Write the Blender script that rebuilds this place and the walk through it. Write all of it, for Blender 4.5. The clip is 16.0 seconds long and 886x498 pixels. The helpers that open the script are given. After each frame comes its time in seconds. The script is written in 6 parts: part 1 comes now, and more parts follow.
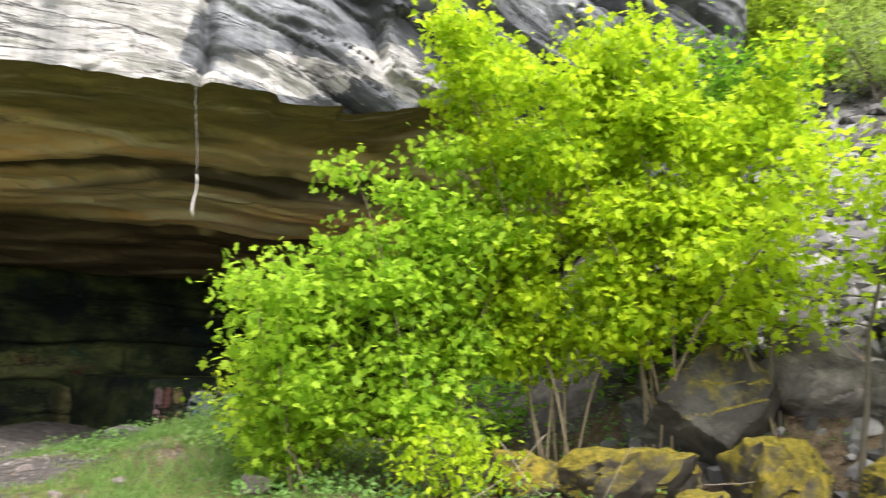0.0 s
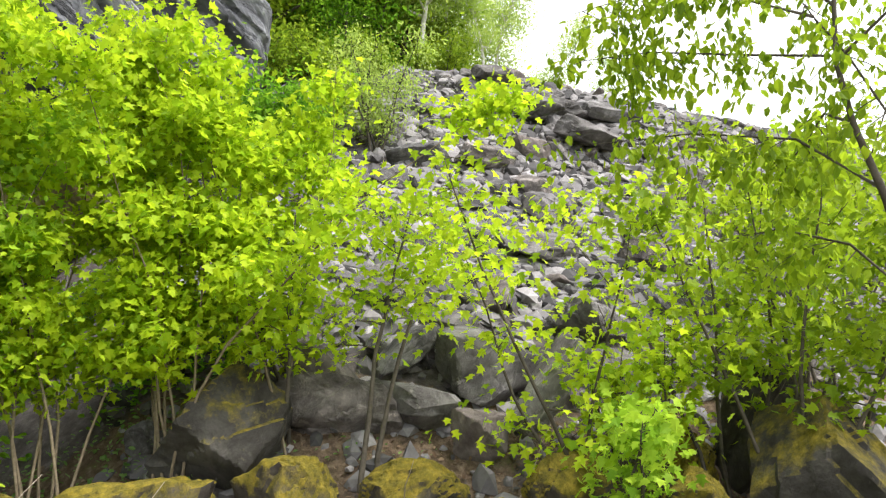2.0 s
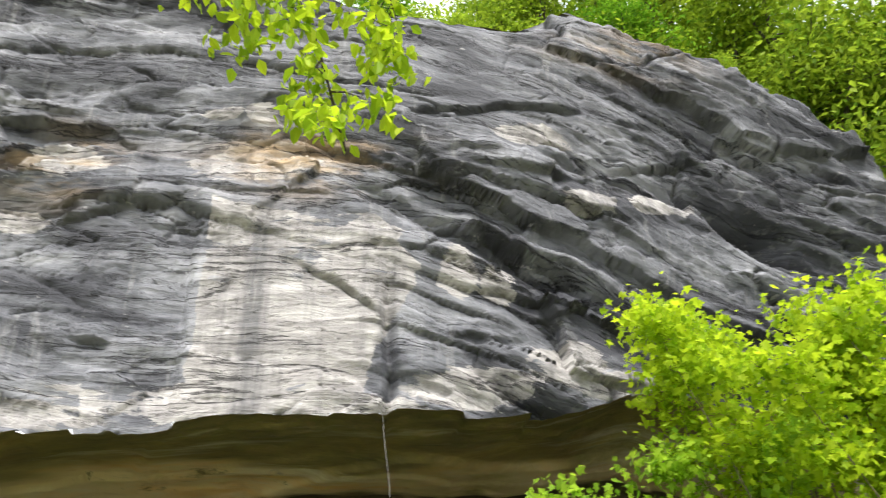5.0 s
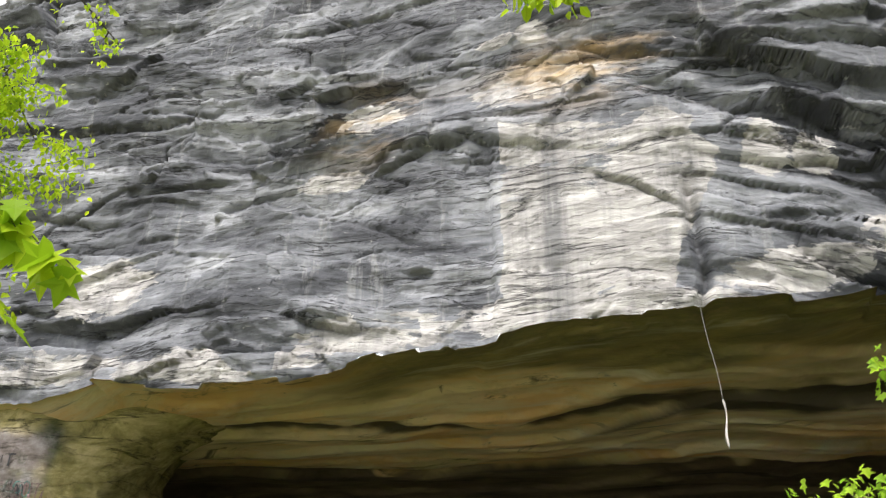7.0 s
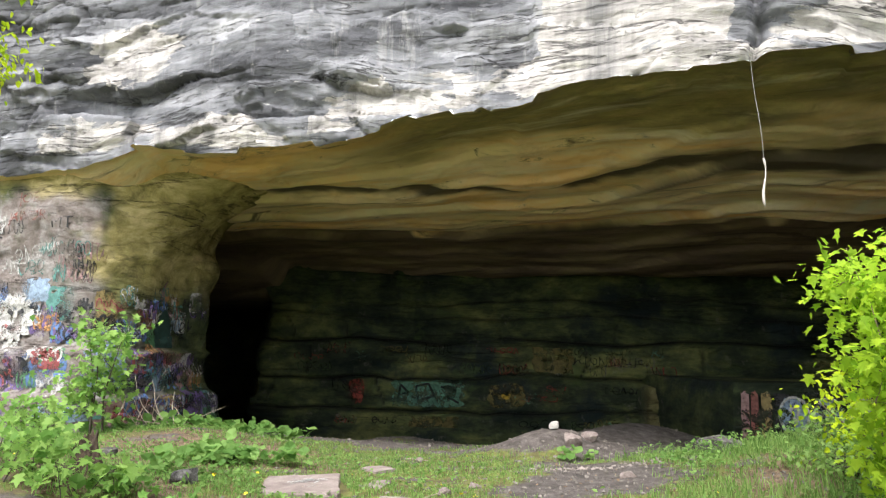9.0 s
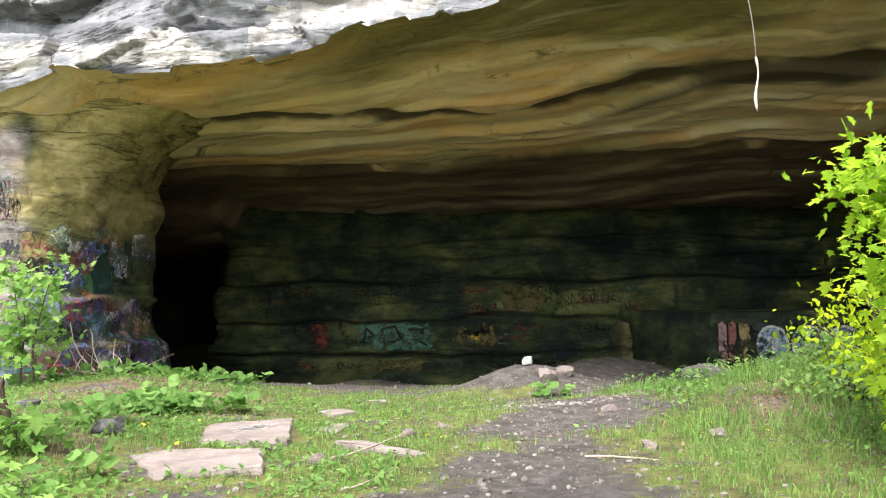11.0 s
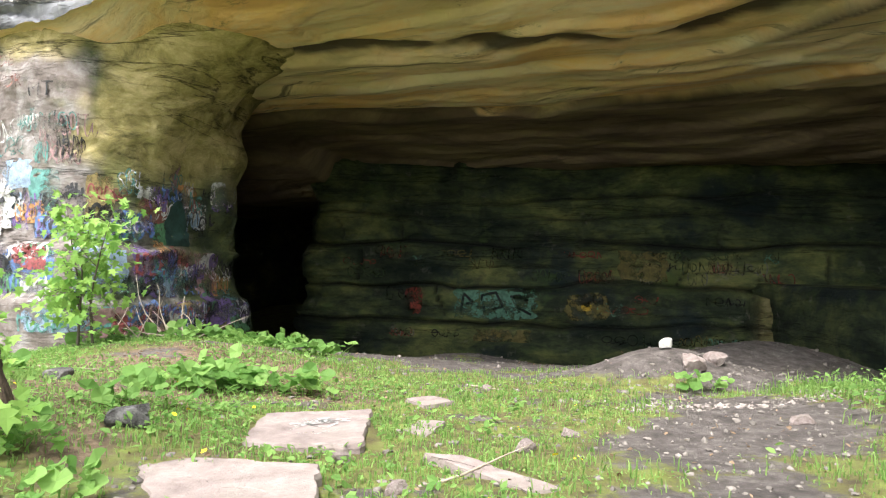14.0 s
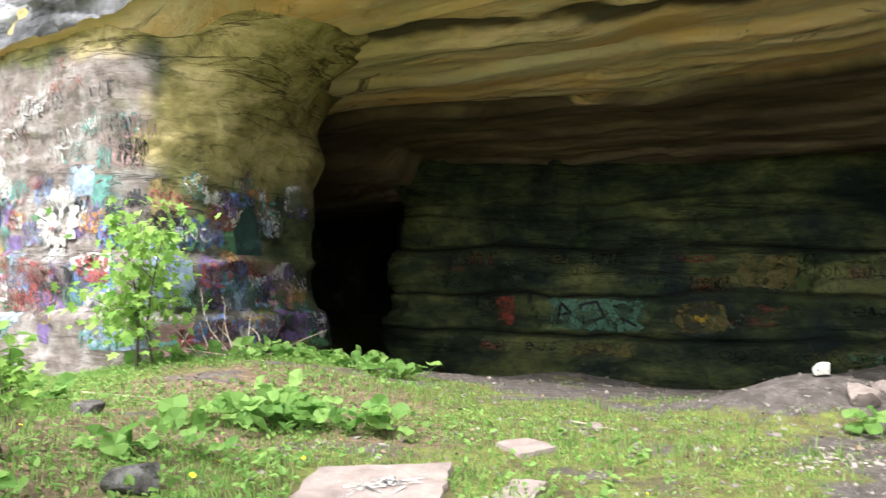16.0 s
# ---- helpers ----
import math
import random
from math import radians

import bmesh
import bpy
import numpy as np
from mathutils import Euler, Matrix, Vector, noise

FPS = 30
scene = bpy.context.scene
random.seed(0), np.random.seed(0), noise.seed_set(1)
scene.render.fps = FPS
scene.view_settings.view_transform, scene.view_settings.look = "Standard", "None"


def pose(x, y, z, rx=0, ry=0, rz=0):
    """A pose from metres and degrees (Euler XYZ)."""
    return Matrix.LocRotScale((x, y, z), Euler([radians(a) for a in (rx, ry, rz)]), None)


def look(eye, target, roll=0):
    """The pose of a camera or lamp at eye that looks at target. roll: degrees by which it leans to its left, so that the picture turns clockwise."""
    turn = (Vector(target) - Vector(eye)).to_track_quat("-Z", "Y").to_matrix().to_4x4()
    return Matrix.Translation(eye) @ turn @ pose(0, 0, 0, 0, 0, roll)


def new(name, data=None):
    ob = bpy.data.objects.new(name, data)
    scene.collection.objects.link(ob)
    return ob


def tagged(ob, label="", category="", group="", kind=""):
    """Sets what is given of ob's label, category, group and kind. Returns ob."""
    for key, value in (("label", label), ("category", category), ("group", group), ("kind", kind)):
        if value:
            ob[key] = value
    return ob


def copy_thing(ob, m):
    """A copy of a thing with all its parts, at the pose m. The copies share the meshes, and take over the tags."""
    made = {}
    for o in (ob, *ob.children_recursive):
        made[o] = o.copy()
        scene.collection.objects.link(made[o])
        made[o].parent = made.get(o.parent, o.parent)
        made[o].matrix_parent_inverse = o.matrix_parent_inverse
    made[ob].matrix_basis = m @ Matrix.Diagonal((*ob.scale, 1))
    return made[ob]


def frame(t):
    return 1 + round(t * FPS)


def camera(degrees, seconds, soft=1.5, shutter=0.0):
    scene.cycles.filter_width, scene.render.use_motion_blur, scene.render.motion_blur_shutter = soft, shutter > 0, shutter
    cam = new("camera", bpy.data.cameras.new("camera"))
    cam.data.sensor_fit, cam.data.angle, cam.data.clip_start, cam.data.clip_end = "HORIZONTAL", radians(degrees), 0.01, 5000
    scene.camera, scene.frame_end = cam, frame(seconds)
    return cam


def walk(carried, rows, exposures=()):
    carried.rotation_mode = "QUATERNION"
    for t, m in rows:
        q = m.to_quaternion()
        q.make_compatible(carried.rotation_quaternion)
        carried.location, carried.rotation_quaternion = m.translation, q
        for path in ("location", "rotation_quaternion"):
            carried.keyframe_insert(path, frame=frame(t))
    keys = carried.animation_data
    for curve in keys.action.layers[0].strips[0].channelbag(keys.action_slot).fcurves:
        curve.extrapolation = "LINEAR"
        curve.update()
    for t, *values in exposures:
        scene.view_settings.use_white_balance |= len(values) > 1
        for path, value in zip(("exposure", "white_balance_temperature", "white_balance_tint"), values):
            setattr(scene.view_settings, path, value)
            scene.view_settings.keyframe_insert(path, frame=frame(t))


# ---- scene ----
cam = camera(62.55, 16.0, soft=1.1, shutter=0.25)


def view(x, y, z, yaw, pitch, roll):
    """A camera pose from its place, compass heading, tilt and lean in degrees."""
    w, p = radians(yaw), radians(pitch)
    eye = Vector((x, y, z))
    return look(eye, eye + Vector((math.sin(w) * math.cos(p), math.cos(w) * math.cos(p), math.sin(p))), roll)


PATH = [
    (0.0, -3.484, -0.762, 1.402, 60.00, 9.50, 1.03),
    (0.5, -3.330, -0.446, 1.410, 75.22, 9.65, 0.19),
    (1.0, -3.227, -0.281, 1.427, 86.74, 9.50, 0.20),
    (1.5, -3.242, -0.126, 1.446, 97.34, 8.69, -0.83),
    (2.0, -3.209, -0.125, 1.478, 99.99, 10.88, -0.19),
    (2.5, -3.211, -0.118, 1.599, 98.74, 15.38, -1.14),
    (3.0, -3.307, -0.101, 1.733, 92.47, 18.92, -2.47),
    (3.5, -3.281, -0.057, 1.830, 81.28, 23.22, -3.29),
    (4.0, -3.312, 0.009, 1.914, 69.04, 27.26, -3.70),
    (4.5, -3.350, 0.043, 1.979, 57.75, 30.18, -3.44),
    (5.0, -3.371, 0.057, 1.974, 47.89, 31.87, -2.80),
    (5.2, -3.373, 0.061, 1.963, 44.30, 32.27, -2.39),
    (7.3, -3.102, -0.054, 1.643, 18.28, 24.15, 0.84),
    (7.5, -3.098, -0.032, 1.663, 17.51, 21.96, 0.86),
    (8.0, -3.061, -0.016, 1.656, 16.54, 16.63, 0.81),
    (8.5, -3.018, 0.034, 1.605, 16.66, 12.15, 0.94),
    (9.0, -3.005, 0.110, 1.565, 17.49, 8.39, 1.10),
    (9.5, -2.890, 0.251, 1.473, 19.13, 6.45, 1.11),
    (10.0, -2.809, 0.483, 1.410, 19.47, 5.21, 0.59),
    (10.2, -2.756, 0.600, 1.380, 19.53, 4.61, 0.29),
    (12.3, -2.330, 2.102, 1.298, 20.30, 4.35, -1.21),
    (12.5, -2.301, 2.211, 1.323, 18.94, 4.39, -0.99),
    (13.0, -2.240, 2.615, 1.296, 16.17, 3.39, -0.19),
    (13.5, -2.163, 3.006, 1.288, 14.37, 1.79, 0.28),
    (14.0, -2.075, 3.411, 1.299, 12.49, 1.63, 1.23),
    (14.5, -2.010, 3.811, 1.327, 13.30, 1.51, 1.84),
    (15.0, -1.874, 4.184, 1.332, 13.85, 1.20, 2.47),
    (15.5, -1.809, 4.591, 1.344, 12.13, 0.82, 2.23),
    (16.0, -1.780, 4.934, 1.351, 5.26, 1.96, 0.66),
]
walk(cam, [(t, view(*row)) for t, *row in PATH], [(0.0, 1.4), (1.5, 1.32), (2.5, 1.05), (4.0, 0.9), (5.0, 0.95), (7.5, 0.98), (8.5, 1.25), (9.0, 1.42), (10.0, 1.65), (12.5, 1.92), (16.0, 2.0)])

# ---------------------------------------------------------------- light
SUN_EL, SUN_ROT = radians(58), radians(215)
world = bpy.data.worlds.new("overcast_sky")
scene.world = world
world.use_nodes = True
wt = world.node_tree
sky = wt.nodes.new("ShaderNodeTexSky")
sky.sky_type, sky.sun_disc, sky.sun_elevation, sky.sun_rotation = "NISHITA", False, SUN_EL, SUN_ROT
sky.dust_density, sky.air_density = 4.0, 1.2
grey = wt.nodes.new("ShaderNodeHueSaturation")
grey.inputs["Saturation"].default_value = 0.22
veil = wt.nodes.new("ShaderNodeMix")
veil.data_type = "RGBA"
veil.inputs[0].default_value = 0.55
veil.inputs[7].default_value = (11.0, 11.4, 11.8, 1)
back = wt.nodes["Background"]
back.inputs["Strength"].default_value = 0.118
wt.links.new(sky.outputs[0], grey.inputs["Color"])
wt.links.new(grey.outputs[0], veil.inputs[6])
wt.links.new(veil.outputs[2], back.inputs["Color"])
sun = new("sun", bpy.data.lights.new("sun", "SUN"))
sun.data.energy, sun.data.angle, sun.data.color = 2.6, radians(20), (1.0, 0.96, 0.9)
sun.matrix_world = look(Vector((math.sin(SUN_ROT) * math.cos(SUN_EL), math.cos(SUN_ROT) * math.cos(SUN_EL), math.sin(SUN_EL))) * 60, (0, 0, 0))

# ---------------------------------------------------------------- arithmetic of rock
rng = np.random.default_rng(7)
AX, NX, ORG = np.array([0.805, -0.593]), np.array([0.593, 0.805]), np.array([1.55, 11.0])


def plan(s, d):
    """From along-the-cliff and into-the-cliff metres to x, y."""
    return ORG[0] + AX[0] * s + NX[0] * d, ORG[1] + AX[1] * s + NX[1] * d


def unplan(x, y):
    x, y = np.asarray(x, float) - ORG[0], np.asarray(y, float) - ORG[1]
    return x * AX[0] + y * AX[1], x * NX[0] + y * NX[1]


def smooth(v):
    v = np.clip(v, 0, 1)
    return v * v * (3 - 2 * v)


def hashed(i, j, k, n=0):
    h = (i.astype(np.int64) * 374761393 + j.astype(np.int64) * 668265263 + k.astype(np.int64) * 2147483647 + n * 974634541) & 0xFFFFFFFF
    h = ((h ^ (h >> 13)) * 1274126177) & 0xFFFFFFFF
    h = ((h ^ (h >> 16)) * 2246822519) & 0xFFFFFFFF
    return ((h ^ (h >> 15)) & 0xFFFFFF) / 0xFFFFFF


def lump(x, y, z=0.0):
    """Smooth value noise, -1 to 1."""
    x, y, z = np.broadcast_arrays(np.asarray(x, float), np.asarray(y, float), np.asarray(z, float))
    i, j, k = np.floor(x), np.floor(y), np.floor(z)
    u, v, w = (t * t * (3 - 2 * t) for t in (x - i, y - j, z - k))
    out = 0
    for a in (0, 1):
        for b in (0, 1):
            for c in (0, 1):
                out = out + hashed(i + a, j + b, k + c) * (u if a else 1 - u) * (v if b else 1 - v) * (w if c else 1 - w)
    return out * 2 - 1


def cloud(x, y, z=0.0, octaves=4):
    total, size = 0, 1.0
    for o in range(octaves):
        total = total + lump(np.asarray(x) * 2 ** o + 17.3 * o, np.asarray(y) * 2 ** o + 5.1 * o, np.asarray(z) * 2 ** o) * size
        size *= 0.5
    return total


def facets(x, y, n=0, tilt=1.0):
    """Broken-rock relief: each Voronoi cell a tilted flat of its own height."""
    i0, j0 = np.floor(x), np.floor(y)
    best, val = np.full(np.shape(x), 9.0), np.zeros(np.shape(x))
    for a in (-1, 0, 1):
        for b in (-1, 0, 1):
            i, j = i0 + a, j0 + b
            cx, cy = i + hashed(i, j, i * 0 + 1, n), j + hashed(i, j, i * 0 + 2, n)
            dd = (x - cx) ** 2 + (y - cy) ** 2
            h = hashed(i, j, i * 0 + 3, n) * 2 - 1 + tilt * ((x - cx) * (hashed(i, j, i * 0 + 4, n) - 0.5) + (y - cy) * (hashed(i, j, i * 0 + 5, n) - 0.2) * 2)
            near = dd < best
            best, val = np.where(near, dd, best), np.where(near, h, val)
    return val


def sheet(name, X, Y, Z, material, attrs=None, label="", category="", kind="structure", flat=False):
    """One mesh from a grid of places."""
    n, m = X.shape
    idx = np.arange(n * m).reshape(n, m)
    faces = np.stack([idx[:-1, :-1], idx[1:, :-1], idx[1:, 1:], idx[:-1, 1:]], -1).reshape(-1, 4)
    me = bpy.data.meshes.new(name)
    me.from_pydata(np.stack([X, Y, Z], -1).reshape(-1, 3).tolist(), [], faces.tolist())
    if not flat:
        me.shade_smooth()
    for key, val in (attrs or {}).items():
        layer = me.attributes.new(key, "FLOAT", "POINT")
        layer.data.foreach_set("value", np.asarray(val, np.float32).reshape(-1))
    me.materials.append(material)
    return tagged(new(name, me), label, category, "", kind)


def part(name, bm, material, parent=None, label="", smoothly=False):
    me = bpy.data.meshes.new(name)
    bm.to_mesh(me)
    bm.free()
    if smoothly:
        me.shade_smooth()
    me.materials.append(material)
    ob = new(name, me)
    ob.parent = parent
    if label:
        tagged(ob, label)
    return ob


def raw(name, verts, faces, material, parent=None, label="", smoothly=False):
    me = bpy.data.meshes.new(name)
    me.from_pydata(verts if isinstance(verts, list) else verts.tolist(), [], faces if isinstance(faces, list) else faces.tolist())
    if smoothly:
        me.shade_smooth()
    me.materials.append(material)
    ob = new(name, me)
    ob.parent = parent
    if label:
        tagged(ob, label)
    return ob


# ---------------------------------------------------------------- materials
class Nodes:
    """A short way to write node materials."""

    def __init__(self, name, rough=0.9):
        self.mat = bpy.data.materials.new(name)
        self.mat.use_nodes = True
        self.tree = self.mat.node_tree
        self.bsdf = self.tree.nodes["Principled BSDF"]
        self.bsdf.inputs["Roughness"].default_value = rough
        self.bsdf.inputs["Specular IOR Level"].default_value = 0.25
        self.coord = self.tree.nodes.new("ShaderNodeTexCoord").outputs["Object"]

    def add(self, kind, **inputs):
        node = self.tree.nodes.new("ShaderNode" + kind)
        for key, val in inputs.items():
            key = int(key[1:]) if key[0] == "i" and key[1:].isdigit() else key.replace("_", " ")
            self.plug(node.inputs[key], val)
        return node

    def plug(self, socket, val):
        if isinstance(val, bpy.types.NodeSocket):
            self.tree.links.new(val, socket)
        else:
            socket.default_value = val

    def place(self, scale=(1, 1, 1), turn=0.0):
        m = self.add("Mapping", Vector=self.coord, Scale=scale)
        m.inputs["Rotation"].default_value = (0, 0, turn)
        return m.outputs[0]

    def noise(self, scale, detail=6, rough=0.6, vector=None, warp=0.0):
        n = self.add("TexNoise", Scale=scale, Detail=detail, Roughness=rough, Distortion=warp, Vector=vector or self.coord)
        return n.outputs["Fac"]

    def ramp(self, fac, *stops):
        r = self.add("ValToRGB", Fac=fac)
        els = r.color_ramp.elements
        while len(els) < len(stops):
            els.new(0.5)
        for e, (p, c) in zip(els, stops):
            e.position, e.color = p, (*c, 1) if len(c) == 3 else c
        return r.outputs["Color"]

    def span(self, fac, a, b, lo=0.0, hi=1.0):
        return self.add("MapRange", Value=fac, From_Min=a, From_Max=b, To_Min=lo, To_Max=hi).outputs[0]

    def mix(self, fac, a, b, how="MIX"):
        m = self.tree.nodes.new("ShaderNodeMix")
        m.data_type, m.blend_type = "RGBA", how
        for i, v in ((0, fac), (6, a), (7, b)):
            self.plug(m.inputs[i], (*v, 1) if isinstance(v, tuple) and len(v) == 3 else v)
        return m.outputs[2]

    def math(self, how, a, b=0.5):
        m = self.tree.nodes.new("ShaderNodeMath")
        m.operation = how
        self.plug(m.inputs[0], a), self.plug(m.inputs[1], b)
        return m.outputs[0]

    def attr(self, name):
        a = self.tree.nodes.new("ShaderNodeAttribute")
        a.attribute_name = name
        return a.outputs["Fac"]

    def bump(self, height, strength=0.5, distance=0.05):
        b = self.add("Bump", Height=height, Strength=strength, Distance=distance)
        self.plug(self.bsdf.inputs["Normal"], b.outputs[0])

    def done(self, colour):
        self.plug(self.bsdf.inputs["Base Color"], (*colour, 1) if isinstance(colour, tuple) else colour)
        return self.mat


TURN = math.atan2(0.593, 0.805)  # lays the texture's x along the cliff


def beds(n, run, bed):
    """Texture places that follow the beds of the rock: along them, and across them."""
    return n.add("CombineXYZ", X=n.math("MULTIPLY", n.attr("run"), run), Y=n.math("MULTIPLY", n.attr("bed"), bed)).outputs[0]


def hairlines(n, vector, scale, width):
    """Thin wandering cracks: 1 in the crack."""
    f = n.math("ABSOLUTE", n.math("SUBTRACT", n.noise(scale, 8, 0.62, vector, 0.3), 0.5))
    return n.span(f, 0.0, width, 1.0, 0.0)


def cliff_rock():
    n = Nodes("weathered_cliff_rock", 0.65)
    flat = beds(n, 0.4, 1.5)
    streak = n.place((1.9, 1, 0.11), TURN)
    f = n.math("ADD", n.noise(0.7, 10, 0.62, flat, 0.3), n.math("SUBTRACT", n.math("MULTIPLY", n.attr("tone"), 0.07), n.math("MULTIPLY", n.attr("algae"), 0.085)))
    base = n.ramp(f, (0.32, (0.055, 0.056, 0.065)), (0.44, (0.16, 0.163, 0.18)), (0.56, (0.28, 0.283, 0.305)), (0.70, (0.43, 0.43, 0.44)))
    wash = n.span(n.noise(1.3, 7, 0.64, streak), 0.46, 0.68)
    col = n.mix(n.math("MULTIPLY", wash, 0.6), base, (0.075, 0.076, 0.086))
    lime = n.span(n.noise(1.9, 8, 0.68, n.place((1.9, 1, 0.2), TURN), 0.3), 0.56, 0.7)
    col = n.mix(n.math("MULTIPLY", lime, 0.4), col, (0.40, 0.395, 0.39))
    pale = n.math("ADD", n.attr("pale"), n.span(n.noise(1.5, 11, 0.74, flat, 0.5), 0.3, 0.7, -0.55, 0.45))
    chalk = n.ramp(n.noise(2.2, 10, 0.72, flat), (0.3, (0.18, 0.172, 0.167)), (0.46, (0.34, 0.32, 0.31)), (0.62, (0.53, 0.505, 0.485)))
    chalk = n.mix(n.math("MULTIPLY", wash, 0.75), chalk, (0.10, 0.10, 0.108))
    col = n.mix(n.span(pale, 0.37, 0.42), col, chalk)
    rust = n.math("MULTIPLY", n.span(n.noise(0.9, 7, 0.66, flat), 0.46, 0.62), n.attr("rust"))
    col = n.mix(rust, col, (0.52, 0.35, 0.17))
    spots = n.span(n.noise(7.0, 6, 0.62, flat), 0.65, 0.70)
    col = n.mix(n.math("MULTIPLY", spots, 0.6), col, (0.5, 0.49, 0.475))
    fine = hairlines(n, beds(n, 0.11, 1.2), 0.8, 0.009)
    tiny = hairlines(n, beds(n, 0.2, 1.6), 1.9, 0.007)
    # Cracks and joints, plus the shade under overhangs, coloured in as dark lines.
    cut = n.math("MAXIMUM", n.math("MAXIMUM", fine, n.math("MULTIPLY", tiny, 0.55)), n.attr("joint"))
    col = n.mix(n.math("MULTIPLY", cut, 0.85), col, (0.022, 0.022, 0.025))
    relief = n.math("SUBTRACT", n.math("ADD", n.noise(2.4, 12, 0.68, flat, 0.3), n.math("MULTIPLY", n.noise(14.0, 6, 0.7, flat), 0.12)), n.math("MULTIPLY", cut, 0.5))
    n.bump(relief, 1.0, 0.09)
    return n.done(col)


def ceiling_rock():
    n = Nodes("ochre_sandstone_ceiling", 0.85)
    flat = beds(n, 0.35, 1.0)
    f = n.noise(0.55, 10, 0.64, flat, 0.5)
    col = n.ramp(f, (0.27, (0.42, 0.32, 0.17)), (0.40, (0.70, 0.56, 0.33)), (0.49, (0.82, 0.65, 0.40)), (0.57, (0.86, 0.64, 0.38)), (0.68, (0.87, 0.81, 0.66)))
    moss = n.span(n.noise(0.4, 7, 0.66), 0.42, 0.58)
    col = n.mix(n.math("MULTIPLY", moss, 0.2), col, (0.46, 0.42, 0.15))
    orange = n.span(n.noise(0.45, 8, 0.66, flat, 0.4), 0.48, 0.57)
    col = n.mix(n.math("MULTIPLY", orange, 0.75), col, (0.84, 0.50, 0.19))
    soot = n.span(n.noise(0.6, 12, 0.74, beds(n, 0.25, 1.0), 0.4), 0.57, 0.61)
    col = n.mix(n.math("MULTIPLY", soot, 0.8), col, (0.04, 0.034, 0.028))
    algae = n.ramp(n.noise(1.6, 9, 0.72, flat, 0.4), (0.32, (0.06, 0.055, 0.022)), (0.5, (0.19, 0.165, 0.055)), (0.66, (0.40, 0.31, 0.11)))
    col = n.mix(n.math("MULTIPLY", n.attr("moss"), 0.85), col, algae)
    grain = n.noise(1.7, 12, 0.78, beds(n, 0.7, 1.6), 0.6)
    col = n.mix(n.span(grain, 0.34, 0.46, 0.5, 0.0), col, (0.50, 0.33, 0.16))
    col = n.mix(n.span(n.noise(1.0, 12, 0.8, beds(n, 0.6, 1.5), 0.8), 0.62, 0.67, 0.0, 0.8), col, (0.05, 0.043, 0.038))
    layers = beds(n, 0.09, 1.9)
    pale = n.span(n.noise(1.1, 9, 0.66, beds(n, 0.12, 1.3)), 0.52, 0.64)
    col = n.mix(n.math("MULTIPLY", pale, 0.6), col, (0.84, 0.78, 0.62))
    cut = n.math("MULTIPLY", n.span(n.noise(1.0, 10, 0.68, layers), 0.60, 0.64), 0.6)
    cut = n.math("MAXIMUM", cut, n.math("MULTIPLY", n.span(n.noise(2.6, 8, 0.66, layers), 0.62, 0.66), 0.4))
    cut = n.math("MAXIMUM", cut, n.attr("crack"))
    # Brown inner beds, with the deep cave's light falloff mixed into their colour.
    dim_shale = n.ramp(n.noise(0.8, 10, 0.7, beds(n, 0.3, 1.2), 0.3), (0.3, (0.07, 0.052, 0.038)), (0.5, (0.20, 0.145, 0.10)), (0.68, (0.36, 0.29, 0.17)))
    col = n.mix(n.attr("dim_shale"), col, dim_shale)
    col = n.mix(n.math("MULTIPLY", cut, 0.9), col, (0.03, 0.025, 0.02))
    n.bump(n.math("SUBTRACT", n.math("ADD", grain, n.noise(5.0, 10, 0.75, flat, 0.3)), n.math("MULTIPLY", cut, 0.4)), 1.0, 0.10)
    return n.done(col)


